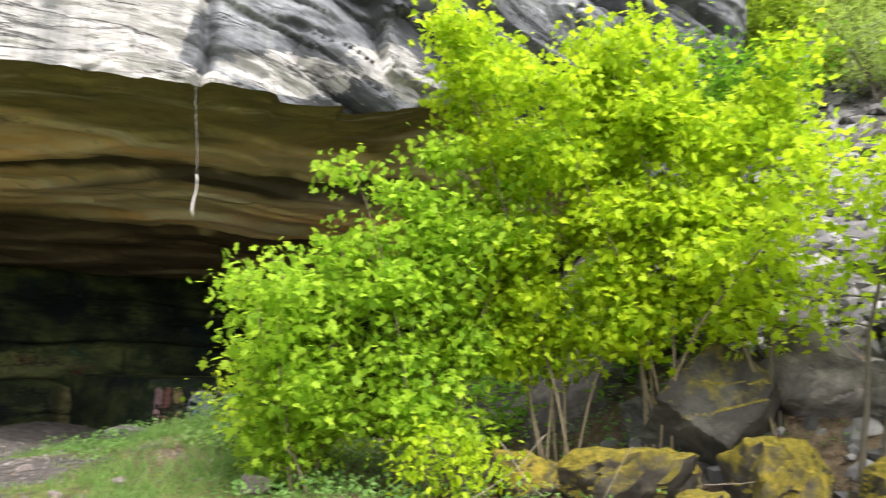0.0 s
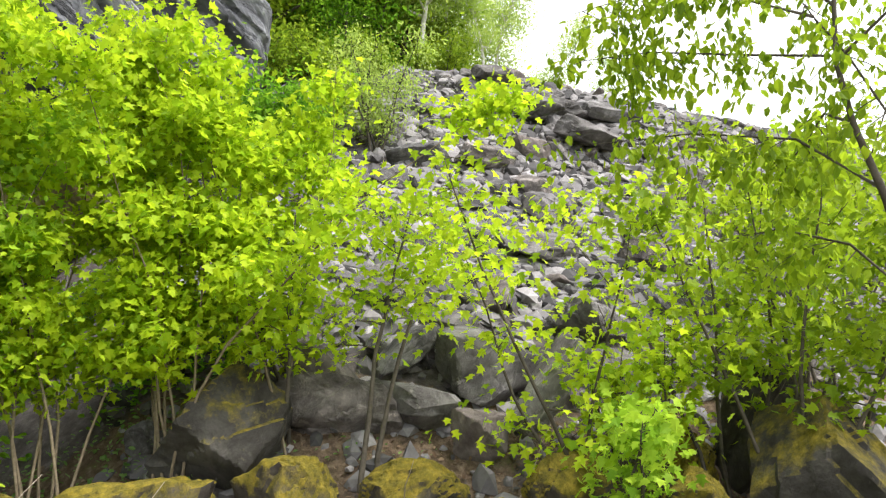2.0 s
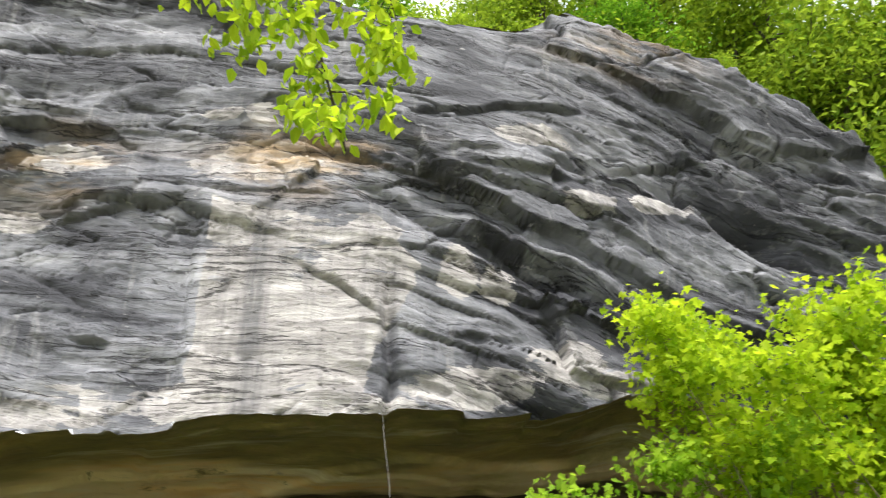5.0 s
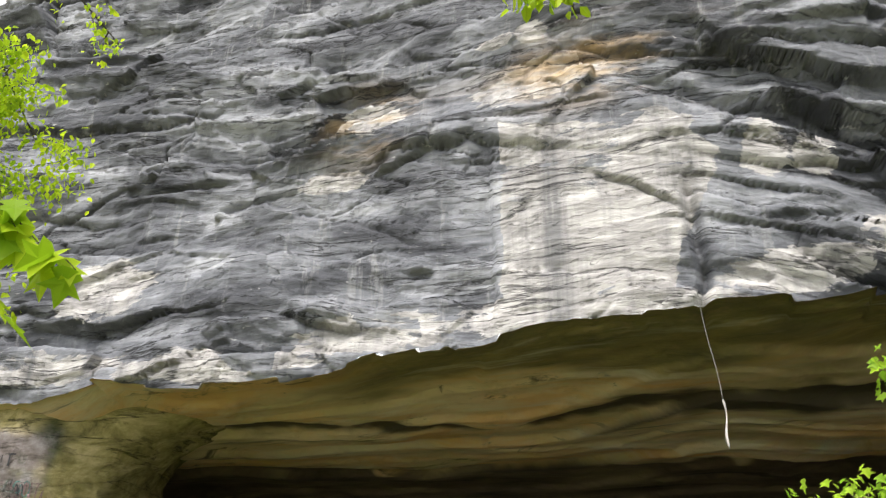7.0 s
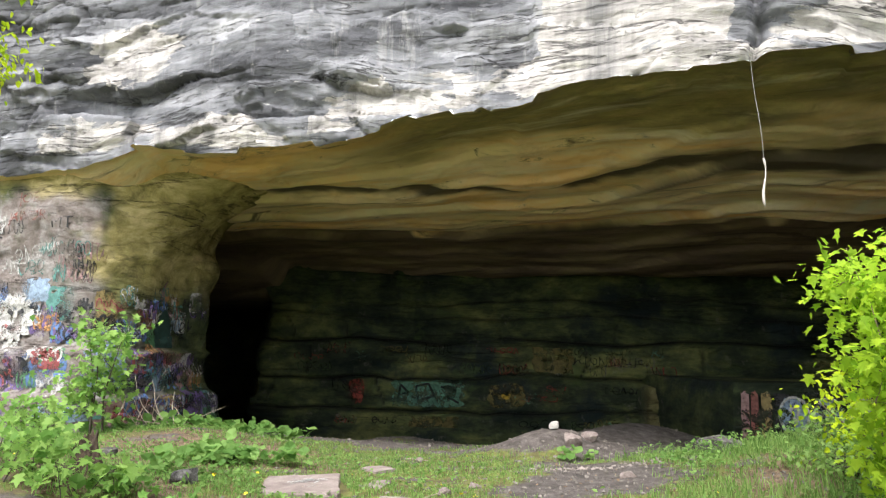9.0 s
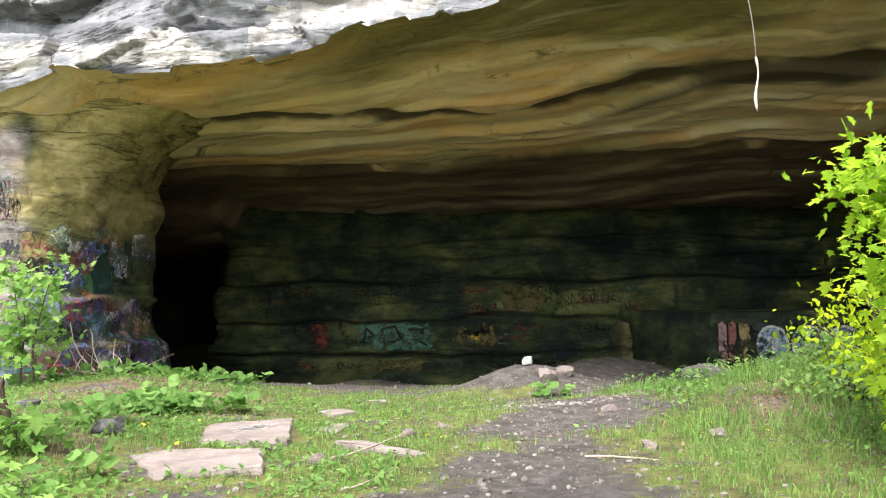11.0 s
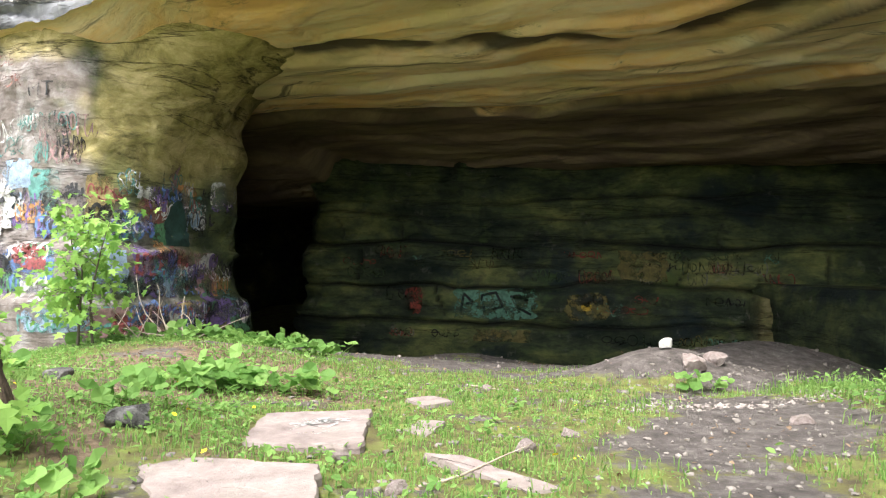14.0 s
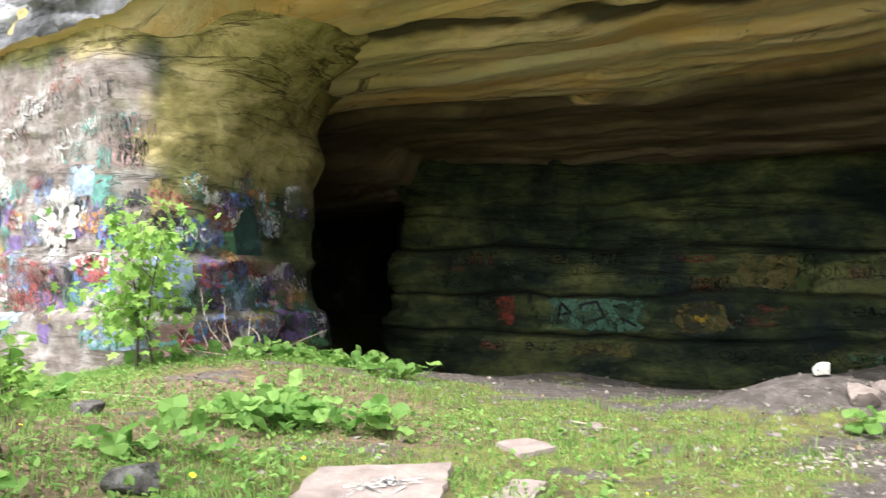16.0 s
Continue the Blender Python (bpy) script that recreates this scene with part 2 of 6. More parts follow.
def cave_rock():
    n = Nodes("dark_cave_wall_rock", 0.8)
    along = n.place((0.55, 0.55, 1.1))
    # Very dark mottled base, from near black to olive.
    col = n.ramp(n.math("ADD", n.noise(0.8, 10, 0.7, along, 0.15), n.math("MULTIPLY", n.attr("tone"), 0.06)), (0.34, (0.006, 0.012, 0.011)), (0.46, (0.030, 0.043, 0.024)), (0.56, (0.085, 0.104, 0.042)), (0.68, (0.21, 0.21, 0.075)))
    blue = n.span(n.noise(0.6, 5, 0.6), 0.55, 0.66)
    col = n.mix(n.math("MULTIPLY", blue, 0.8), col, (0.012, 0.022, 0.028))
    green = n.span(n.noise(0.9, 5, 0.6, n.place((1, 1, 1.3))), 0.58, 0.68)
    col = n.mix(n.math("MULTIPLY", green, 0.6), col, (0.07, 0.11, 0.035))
    chalk = n.math("ADD", n.attr("pale"), n.span(n.noise(2.0, 7, 0.7), 0.3, 0.7, -0.4, 0.4))
    col = n.mix(n.span(chalk, 0.2, 0.7), col, n.ramp(n.noise(2.5, 6, 0.65), (0.3, (0.11, 0.088, 0.078)), (0.48, (0.20, 0.17, 0.16)), (0.66, (0.32, 0.30, 0.295))))
    col = n.mix(n.attr("ochre"), col, n.ramp(n.noise(1.4, 9, 0.72, n.place((1, 1, 1.6)), 0.5), (0.3, (0.12, 0.105, 0.04)), (0.47, (0.38, 0.32, 0.13)), (0.63, (0.64, 0.53, 0.28))))
    seam = n.place((0.35, 0.35, 1.7))
    cut = n.math("MAXIMUM", n.math("MULTIPLY", hairlines(n, n.place((0.08, 0.08, 1.2)), 0.8, 0.006), 0.8), n.math("MULTIPLY", hairlines(n, seam, 1.8, 0.01), 0.35))
    cut = n.math("MAXIMUM", cut, n.attr("crack"))
    col = n.mix(n.math("MULTIPLY", cut, 0.9), col, (0.006, 0.007, 0.007))
    n.bump(n.math("SUBTRACT", n.noise(4.0, 12, 0.76, along, 0.4), n.math("MULTIPLY", cut, 0.5)), 1.0, 0.12)
    return n.done(col)


def boulder_rock(name="boulder_rock", tint=(1, 1, 1), moss=0.0):
    n = Nodes(name, 0.9)
    info = n.tree.nodes.new("ShaderNodeObjectInfo").outputs["Random"]
    col = n.ramp(n.noise(1.8, 9, 0.7, None, 0.4), (0.36, tuple(0.03 * t for t in tint)), (0.5, tuple(0.10 * t for t in tint)), (0.64, tuple(0.24 * t for t in tint)))
    col = n.mix(n.span(info, 0, 1, 0.0, 0.4), col, (0.16 * tint[0], 0.145 * tint[1], 0.138 * tint[2]))
    lichen = n.span(n.noise(6.0, 7, 0.7), 0.58, 0.68)
    col = n.mix(n.math("MULTIPLY", lichen, 0.4), col, (0.36 * tint[0], 0.35 * tint[1], 0.32 * tint[2]))
    if moss:
        geo = n.tree.nodes.new("ShaderNodeNewGeometry")
        up = n.add("SeparateXYZ", Vector=geo.outputs["Normal"]).outputs["Z"]
        mask = n.span(n.math("ADD", up, n.span(n.noise(3.0, 7, 0.7), 0.25, 0.75, -0.6, 0.6)), 0.45 - moss, 0.95 - moss)
        fuzz = n.ramp(n.noise(9.0, 8, 0.75), (0.3, (0.06, 0.055, 0.012)), (0.48, (0.18, 0.145, 0.02)), (0.66, (0.36, 0.27, 0.035)))
        col = n.mix(mask, col, fuzz)
        n.bump(n.math("ADD", n.noise(9.0, 10, 0.75), n.math("MULTIPLY", n.noise(60.0, 4, 0.8), n.math("MULTIPLY", mask, 0.8))), 0.9, 0.04)
    else:
        n.bump(n.noise(6.0, 11, 0.76, None, 0.3), 1.0, 0.06)
    return n.done(col)


def ground_soil():
    n = Nodes("meadow_soil", 0.97)
    grass = n.ramp(n.noise(3.5, 8, 0.72), (0.32, (0.07, 0.055, 0.035)), (0.46, (0.125, 0.115, 0.045)), (0.62, (0.17, 0.21, 0.05)))
    dirt = n.ramp(n.noise(5.0, 10, 0.75), (0.3, (0.042, 0.036, 0.034)), (0.5, (0.095, 0.082, 0.077)), (0.68, (0.18, 0.158, 0.15)))
    litter = n.ramp(n.noise(9.0, 8, 0.75), (0.3, (0.05, 0.038, 0.026)), (0.5, (0.15, 0.105, 0.07)), (0.7, (0.30, 0.225, 0.16)))
    col = n.mix(n.span(n.math("ADD", n.attr("litter"), n.span(n.noise(2.0, 6, 0.7), 0.3, 0.7, -0.4, 0.4)), 0.35, 0.65), grass, litter)
    col = n.mix(n.span(n.math("ADD", n.attr("dirt"), n.span(n.noise(2.6, 8, 0.75), 0.3, 0.7, -0.35, 0.35)), 0.4, 0.6), col, dirt)
    n.bump(n.noise(9.0, 11, 0.8), 1.0, 0.06)
    return n.done(col)


def leaf(name, dark, light, glow):
    """A thin leaf: its own colour by island, light shining through."""
    n = Nodes(name, 0.5)
    geo = n.tree.nodes.new("ShaderNodeNewGeometry")
    col = n.mix(geo.outputs["Random Per Island"], dark, light)
    n.done(col)
    n.bsdf.inputs["Specular IOR Level"].default_value = 0.12
    thin = n.add("BsdfTranslucent", Color=n.mix(geo.outputs["Random Per Island"], tuple(v * glow for v in dark), tuple(v * glow for v in light)))
    both = n.add("MixShader", Fac=0.5, i1=n.bsdf.outputs[0], i2=thin.outputs[0])
    out = n.tree.nodes["Material Output"]
    n.tree.links.new(both.outputs[0], out.inputs["Surface"])
    return n.mat


def plain(name, colour, rough=0.8, scale=8.0, amount=0.35):
    n = Nodes(name, rough)
    f = n.noise(scale, 7, 0.7)
    lo, hi = tuple(v * (1 - amount) for v in colour), tuple(min(1, v * (1 + amount)) for v in colour)
    n.bump(f, 0.4, 0.02)
    return n.done(n.ramp(f, (0.3, lo), (0.7, hi)))


CLIFF, CEIL, CAVE, SOIL = cliff_rock(), ceiling_rock(), cave_rock(), ground_soil()
STONE = boulder_rock("boulder_rock", (1.0, 0.96, 0.96))
DAMP = boulder_rock("damp_dark_boulder_rock", (0.45, 0.42, 0.38), 0.08)
REDSTONE = boulder_rock("reddish_boulder_rock", (1.25, 1.1, 1.05))
MOSSY = boulder_rock("mossy_boulder_rock", (0.6, 0.53, 0.44), 0.68)
LEAF_MAPLE = leaf("spring_maple_leaf", (0.185, 0.30, 0.012), (0.45, 0.55, 0.024), 1.62)
LEAF_FRESH = leaf("fresh_green_maple_leaf", (0.14, 0.26, 0.018), (0.38, 0.52, 0.045), 1.7)
LEAF_OLIVE = leaf("olive_green_leaf", (0.115, 0.19, 0.010), (0.31, 0.41, 0.02), 1.55)
LEAF_DARK = leaf("dark_shrub_leaf", (0.07, 0.18, 0.012), (0.19, 0.35, 0.02), 1.5)
LEAF_WILLOW = leaf("pale_willow_leaf", (0.20, 0.29, 0.06), (0.38, 0.47, 0.10), 1.5)
LEAF_WOOD = leaf("woodland_leaf", (0.10, 0.18, 0.014), (0.32, 0.42, 0.03), 1.5)
GRASS = leaf("grass_blade", (0.09, 0.18, 0.042), (0.25, 0.37, 0.115), 1.3)
SEEDLING = leaf("pale_seedling_leaf", (0.10, 0.215, 0.045), (0.27, 0.41, 0.11), 1.5)
HERB = leaf("broad_herb_leaf", (0.09, 0.19, 0.045), (0.21, 0.34, 0.10), 1.4)
BARK = plain("grey_brown_bark", (0.08, 0.068, 0.054), 0.95, 14)
STEM = plain("pale_brown_stem", (0.19, 0.15, 0.10), 0.95, 20)
TWIG = plain("dry_twig_bark", (0.30, 0.25, 0.20), 0.95, 20)

# ---------------------------------------------------------------- ground
def talus(x, y):
    run = np.maximum(0, x - 4.6 - 0.62 * np.maximum(0, y - 1.2))
    rise = 0.78 * run + 0.006 * np.minimum(run, 18) ** 2
    top = 11.4 - 0.275 * np.clip(-5.8 - y, 0, 14)
    return np.where(rise > top, top + np.minimum(rise - top, 60) * 0.22, rise)


def ground_z(x, y):
    x, y = np.asarray(x, float), np.asarray(y, float)
    s, d = unplan(x, y)
    z = talus(x, y) * (1 - smooth((d - 0.5) / 3) * smooth((14 - s) / 3))
    inside = smooth((d - 2.6) / 8.5) * smooth((s + 22) / 2) * smooth((15 - s) / 2) * smooth((20 - d) / 3)
    z = z - 0.95 * inside
    z = z + 0.40 * np.exp(-((x + 3.6) ** 2 + (y - 15.2) ** 2) / 5.0) + 0.42 * np.exp(-((x + 5.6) ** 2 + (y - 10.2) ** 2) / 6.0)
    z = z + 0.55 * np.exp(-((x - 5.6) ** 2 + (y - 8.2) ** 2) / 5.5)
    z = z + 0.42 * np.exp(-(((x - 3.2) / 1.25) ** 2 + ((y - 12.7) / 0.9) ** 2) * 1.2) + 0.7 * np.exp(-(((x - 6.4) / 2.3) ** 2 + ((y - 14.6) / 1.3) ** 2)) + 0.2 * np.exp(-(((x - 1.7) / 1.0) ** 2 + ((y - 17.5) / 0.7) ** 2))
    near = np.exp(-((x / 30) ** 2 + (y / 30) ** 2))
    return z + near * (0.05 * cloud(x * 0.7, y * 0.7, 3.0, 3) + 0.012 * cloud(x * 5, y * 5, 1.0, 2)) + (1 - near) * 1.2 * lump(x * 0.02, y * 0.02)


def dirt_at(x, y):
    """How bare the ground is: the trodden path and the cave's floor."""
    x, y = np.asarray(x, float), np.asarray(y, float)
    s, d = unplan(x, y)
    px = -0.1 + 0.5 * (y - 5.5)
    path = 0.85 * np.exp(-((x - px) / (1.15 + 0.06 * (y - 3))) ** 2) * smooth((11.8 - y) / 3)
    cave = smooth((d - 1.9 - 0.6 * lump(s * 0.6, 3.3)) / 1.2) * smooth((s + 9.5) / 2)
    mound = np.exp(-(((x - 3.2) / 1.2) ** 2 + ((y - 12.7) / 0.9) ** 2) * 1.2)
    scree = smooth(talus(x, y) / 0.8) * smooth((x - 5.8) / 1.5)
    return np.clip(np.maximum(np.maximum(np.maximum(path, cave), mound * 1.3), scree) + 0.5 * cloud(x * 0.8, y * 1.0, 7.0, 5) + 0.10, 0, 1)


def litter_at(x, y):
    x, y = np.asarray(x, float), np.asarray(y, float)
    wood = smooth((x - 1.8 - 0.3 * np.maximum(0, y - 1)) / 1.2)
    spot = 1.2 * np.exp(-(((x + 3.2) / 1.7) ** 2 + ((y - 13.3) / 1.1) ** 2)) + 1.2 * np.exp(-(((x + 4.4) / 1.6) ** 2 + ((y - 10.3) / 1.6) ** 2)) + 1.0 * np.exp(-(((x + 3.0) / 1.2) ** 2 + ((y - 14.2) / 0.7) ** 2)) + 0.9 * np.exp(-(((x + 1.4) / 1.0) ** 2 + ((y - 11.8) / 0.6) ** 2)) + 0.8 * np.exp(-(((x - 3.6) / 0.8) ** 2 + ((y - 7.4) / 1.0) ** 2))
    return np.clip(wood + spot + 0.3 * cloud(x * 0.9, y * 0.9, 2.0, 3), 0, 1)


def axis(lo, hi, step, far):
    inner = np.arange(lo, hi + step, step)
    out = [hi + step]
    while out[-1] < far:
        out.append(hi + (out[-1] - hi) * 1.35 + step)
    out = np.array(out)
    return np.concatenate([(lo + hi - out)[::-1], inner, out])


gx, gy = np.meshgrid(axis(-10, 17, 0.13, 2500), axis(-9, 27, 0.13, 2500), indexing="ij")
sheet("ground", gx, gy, ground_z(gx, gy), SOIL, {"dirt": dirt_at(gx, gy), "litter": litter_at(gx, gy)}, "grassy quarry ground with a bare trodden path", "ground")

# ---------------------------------------------------------------- cliff
LIP = ((-26, 5.2), (-9, 5.2), (-7.3, 5.5), (-5.5, 5.36), (-4.3, 5.38), (-2.7, 5.46), (-1.3, 5.7), (0, 5.75), (1.3, 5.93), (3.6, 6.0), (3.9, 6.06), (5.4, 6.06), (7.2, 6.16), (8.8, 6.6), (11, 6.2), (13, 5.0), (18, 5.0))
TOP = ((-26, 18.2), (-2, 18.0), (2, 17.3), (4.7, 16.6), (7.0, 16.4), (8.6, 17.4), (10.1, 16.5), (13.1, 16.2), (14.3, 15.4), (15.4, 13.6), (16.4, 11.9), (17.2, 10.7), (18, 9.4))
PALE = ((1.6, 6.1, 2.6, 0.4), (-1.9, 6.05, 2.2, 0.4), (-5.0, 5.75, 2.6, 0.35), (-8.4, 5.9, 1.6, 0.5), (5.15, 8.85, 0.35, 0.5), (5.95, 8.65, 0.35, 0.4), (7.0, 12.4, 0.9, 0.4), (8.0, 10.5, 0.65, 0.3), (9.55, 10.6, 0.7, 0.25), (7.0, 6.95, 0.7, 0.4), (8.1, 6.55, 0.9, 0.25), (5.4, 6.55, 1.1, 0.35), (-2.3, 10.9, 0.8, 0.5), (1.4, 11.2, 1.4, 0.55), (0.4, 12.45, 0.45, 0.2), (1.3, 12.45, 0.35, 0.3), (-3.0, 9.6, 0.8, 0.25), (-8.0, 7.6, 1.2, 0.8))


def lip_z(s):
    return np.interp(s, [a for a, b in LIP], [b for a, b in LIP])


def lip_edge(s):
    return lip_z(s) + 0.035 * cloud(s * 0.9, 1.0, 0.0, 4) + 0.10 * facets(s * 0.8, s * 0 + 0.3, 21, 0.6) * smooth((2.0 - s) / 2)


def top_z(s):
    return np.interp(s, [a for a, b in TOP], [b for a, b in TOP])


def bedding(s, z):
    """Height measured across the beds, which dip to one side past the joint."""
    dip = 0.47 * np.log1p(np.exp((s - 4.2) / 1.2)) * 1.2 * 0.9
    return z + dip + 0.3 * cloud(s * 0.22, z * 0.25, 4.0, 3)


def gaps(x, y, n=0):
    """How far a place is from the border of its Voronoi cell."""
    i0, j0 = np.floor(x), np.floor(y)
    first, second = np.full(np.shape(x), 9.0), np.full(np.shape(x), 9.0)
    for a in (-1, 0, 1):
        for b in (-1, 0, 1):
            i, j = i0 + a, j0 + b
            dd = np.sqrt((x - i - hashed(i, j, i * 0 + 1, n)) ** 2 + (y - j - hashed(i, j, i * 0 + 2, n)) ** 2)
            second = np.minimum(second, np.maximum(first, dd))
            first = np.minimum(first, dd)
    return second - first


def ledges(s, z):
    """Overhanging beds: how far each stands out, and 1 in the painted shade beneath it."""
    u = bedding(s, z)
    out, undershade = 0, 0
    for k, (rate, deep, least) in enumerate(((0.42, 0.42, 0.05), (1.15, 0.22, -0.05))):
        a = np.mod(u * rate + 0.25 * lump(s * 0.25 * (1 + k), u * 0.2, 2.0 + k) + 0.05 * cloud(s * 1.3, u, 4.0 + k, 3), 1.0)
        amp = np.maximum(0, least + deep * lump(s * 0.28 * (1 + k), u * 0.5, 5.0 + 3 * k))
        out = out + amp * (1 - a) * smooth(a * 16)
        undershade = np.maximum(undershade, np.exp(-((1 - a) / (0.022 * (1 + k))) ** 2) * smooth((amp - 0.04) / 0.12))
    return out, undershade


SCARS_EAST = ((0.45, (3.3, 10.6), (4.0, 10.1), (5.1, 10.05), (7.2, 8.8), (8.5, 7.5)), (0.40, (5.4, 11.25), (6.8, 11.0), (9.3, 10.95)), (0.28, (8.4, 11.7), (10.7, 11.9)), (0.16, (1.9, 8.9), (2.9, 8.45), (3.85, 7.7)), (0.20, (4.2, 7.6), (6.0, 7.45)), (0.22, (4.5, 12.85), (6.5, 13.15), (9.9, 13.2)), (0.25, (4.0, 11.4), (5.9, 11.5)), (0.35, (12.0, 12.8), (14.3, 12.3)), (0.35, (6.1, 9.65), (8.4, 8.9)))
SCARS_WEST = ((0.30, (-3.4, 9.85), (-2.1, 9.6), (-1.1, 9.9), (0.1, 10.1)), (0.22, (-3.1, 11.7), (-1.5, 11.8), (0.4, 11.8), (2.4, 11.55)), (0.24, (-1.4, 7.25), (0.45, 7.1)), (0.30, (-5.4, 6.8), (-3.7, 6.55), (-2.2, 6.1)), (0.22, (-7.6, 10.1), (-5.5, 10.0)), (0.28, (-12.2, 9.0), (-9.5, 8.25)), (0.15, (-6.0, 9.3), (-4.0, 9.5)), (0.3, (-10.3, 7.0), (-8.2, 6.6), (-6.6, 6.9)))


def scars(s, z):
    """The large broken-off beds: how far the rock above each overhangs, and 1 in the painted shade line beneath."""
    out, undershade = 0 * s, 0 * s
    for k, (amp, *line) in enumerate(SCARS_EAST + SCARS_WEST):
        a, b = [p for p, q in line], [q for p, q in line]
        edge = np.interp(s, a, b) + 0.07 * cloud(s * 1.1, 3.0 * k, 0.0, 4)
        on = smooth((s - a[0] + 0.5) / 1.0) * smooth((a[-1] + 0.5 - s) / 1.0) * smooth(0.55 + 0.75 * cloud(s * 0.7, 5.0 * k, 1.0, 3))
        h = z - edge
        out = out + 0.62 * amp * on * (smooth(h / 0.11) * np.exp(-np.maximum(h, 0) / 0.8) - 0.25 * (1 - smooth(h / 0.11)) * np.exp(np.minimum(h, 0) / 0.4))
        undershade = np.maximum(undershade, on * np.exp(-((h + 0.01) / 0.035) ** 2))
    return out, undershade


def cliff_joints(s, z):
    """1 in the open joints between the blocks of the face, and in the shade under its ledges."""
    u = bedding(s, z)
    wx, wy = 0.12 * cloud(s * 0.8, u * 0.8, 2.0, 3), 0.08 * cloud(s * 0.9, u * 0.9, 5.0, 3)
    big = np.exp(-(gaps(s * 0.16 + wx, u * 0.62 + wy, 1) / 0.022) ** 2) * smooth(0.15 + 1.2 * lump(s * 0.7, u * 0.9, 3.0))
    mid = np.exp(-(gaps(s * 0.42 + wx * 1.6 + 0.2 * u, u * 1.6 + wy * 1.6, 2) / 0.035) ** 2) * smooth(0.1 + 1.2 * lump(s * 0.6, u * 0.9, 8.0))
    calm = np.exp(-(((s - 2.0) / 1.8) ** 2 + ((z - 8.2) / 1.9) ** 2) ** 2)
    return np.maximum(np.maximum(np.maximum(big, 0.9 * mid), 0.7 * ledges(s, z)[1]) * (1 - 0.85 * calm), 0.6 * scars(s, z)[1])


def cliff_out(s, z):
    """How far the face stands out from its plane."""
    u = bedding(s, z)
    wx, wy = 0.12 * cloud(s * 0.8, u * 0.8, 2.0, 3), 0.08 * cloud(s * 0.9, u * 0.9, 5.0, 3)
    out = 0.25 * cloud(s * 0.16, z * 0.2, 9.0, 2)
    broken = 0.35 + 0.65 * smooth(0.5 + 0.9 * cloud(s * 0.2, u * 0.35, 3.0, 2) + 0.3 * smooth((s - 4) / 3))
    out = out + broken * (0.30 * facets(s * 0.16 + wx, u * 0.62 + wy, 1, 1.3) + 0.15 * facets(s * 0.42 + wx * 1.6 + 0.2 * u, u * 1.6 + wy * 1.6, 2, 1.4))
    out = out + ledges(s, z)[0] * (0.45 + 0.3 * smooth((s - 4) / 3))
    out = out + 0.03 * (0.4 + broken) * facets(s * 2.0 + wx * 3, u * 4.4 + wy * 3, 3) + 0.012 * facets(s * 5 + wx * 5, u * 11 + wy * 5, 4)
    calm = np.exp(-(((s - 2.0) / 1.8) ** 2 + ((z - 8.2) / 1.9) ** 2) ** 2)  # the smooth pale slab
    out = out * (1 - 0.8 * calm) + 0.10 * calm
    sheer = smooth((z - 12.6) / 0.8) * smooth((9 - s) / 3) * smooth((s - 3) / 2)  # the streaked band under the top
    out = out * (1 - 0.7 * sheer)
    joint = np.exp(-((s - 3.85 - 0.12 * lump(z * 1.5, 1.0)) / 0.10) ** 2) * smooth((9.3 - z) / 2)
    out = out - 0.28 * joint - 0.12 * smooth((0.45 - s + 0.08 * lump(z * 2, 5.0)) * 12) * smooth((z - 5.5) / 1) * smooth((10.5 - z) / 1)
    notch = smooth(1.35 - np.abs(s - 11.7 + 0.5 * (z - 10)) / 0.8) * smooth(1.3 - np.abs(z - 10.0 + 0.4 * (s - 11.7)) / 0.6)
    out = out - 0.55 * notch
    out = out - 0.35 * np.exp(-((z - 11.3 + 0.30 * (s - 8.5)) / 0.16) ** 2) * smooth(1.5 - np.abs(s - 8.6) / 1.3)
    out = out - 0.3 * np.exp(-((z - 9.3 + 0.55 * (s - 6.0)) / 0.2) ** 2) * smooth(2.2 - np.abs(s - 6.2) / 1.6)
    out = out + scars(s, z)[0]
    return out - 0.10 * cliff_joints(s, z) + 0.008 * cloud(s * 2.5, u * 5.0, 2.0, 4)


cs, cv = np.meshgrid(np.concatenate([np.arange(-26, -14, 0.25), np.arange(-14, 17.8, 0.05)]), np.linspace(0, 1, 240), indexing="ij")
lo, hi = lip_edge(cs), top_z(cs) + 0.25 * cloud(cs * 0.7, 3.0, 0.0, 4)
cz = lo + (hi - lo) * cv
co = cliff_out(cs, cz)
round_off = smooth((cv - 0.9) / 0.1) * 0.7 + smooth((cs - 15.5) / 2.2) * 1.6
cx, cy = plan(cs, -co + round_off)
pale = np.zeros_like(cs)
for ps, pz, rs, rz in PALE:
    pale = np.maximum(pale, (1.15 if rs > 1.5 else 1.5) * np.exp(-(((cs - ps) / rs) ** 2 + ((cz - pz) / rz) ** 2) ** 1.5))
pale = pale * (0.85 + 0.5 * facets(cs * 1.0 + 0.3 * lump(cz, cs), bedding(cs, cz) * 1.5, 5, 0.2)) + 0.06 * smooth((1.0 - (cz - lo)) / 1.0) * smooth((9.5 - cs) / 3)
slab = smooth((cs - 0.5 + 0.04 * lump(cz * 2.5, 1.0)) / 0.08) * smooth((4.6 - 0.35 * np.abs(cz - 9.3) - cs + 0.3 * lump(cz * 1.7, cs)) / 0.4) * smooth((10.45 - 0.12 * cs - cz + 0.3 * lump(cs * 1.2, 7.0)) / 0.2)
pale = np.maximum(pale, slab * (0.74 + 0.2 * facets(cs * 0.8, bedding(cs, cz) * 0.8, 6, 0.2)))
pale = pale - 0.12 * smooth((0.3 - cs) / 0.5)
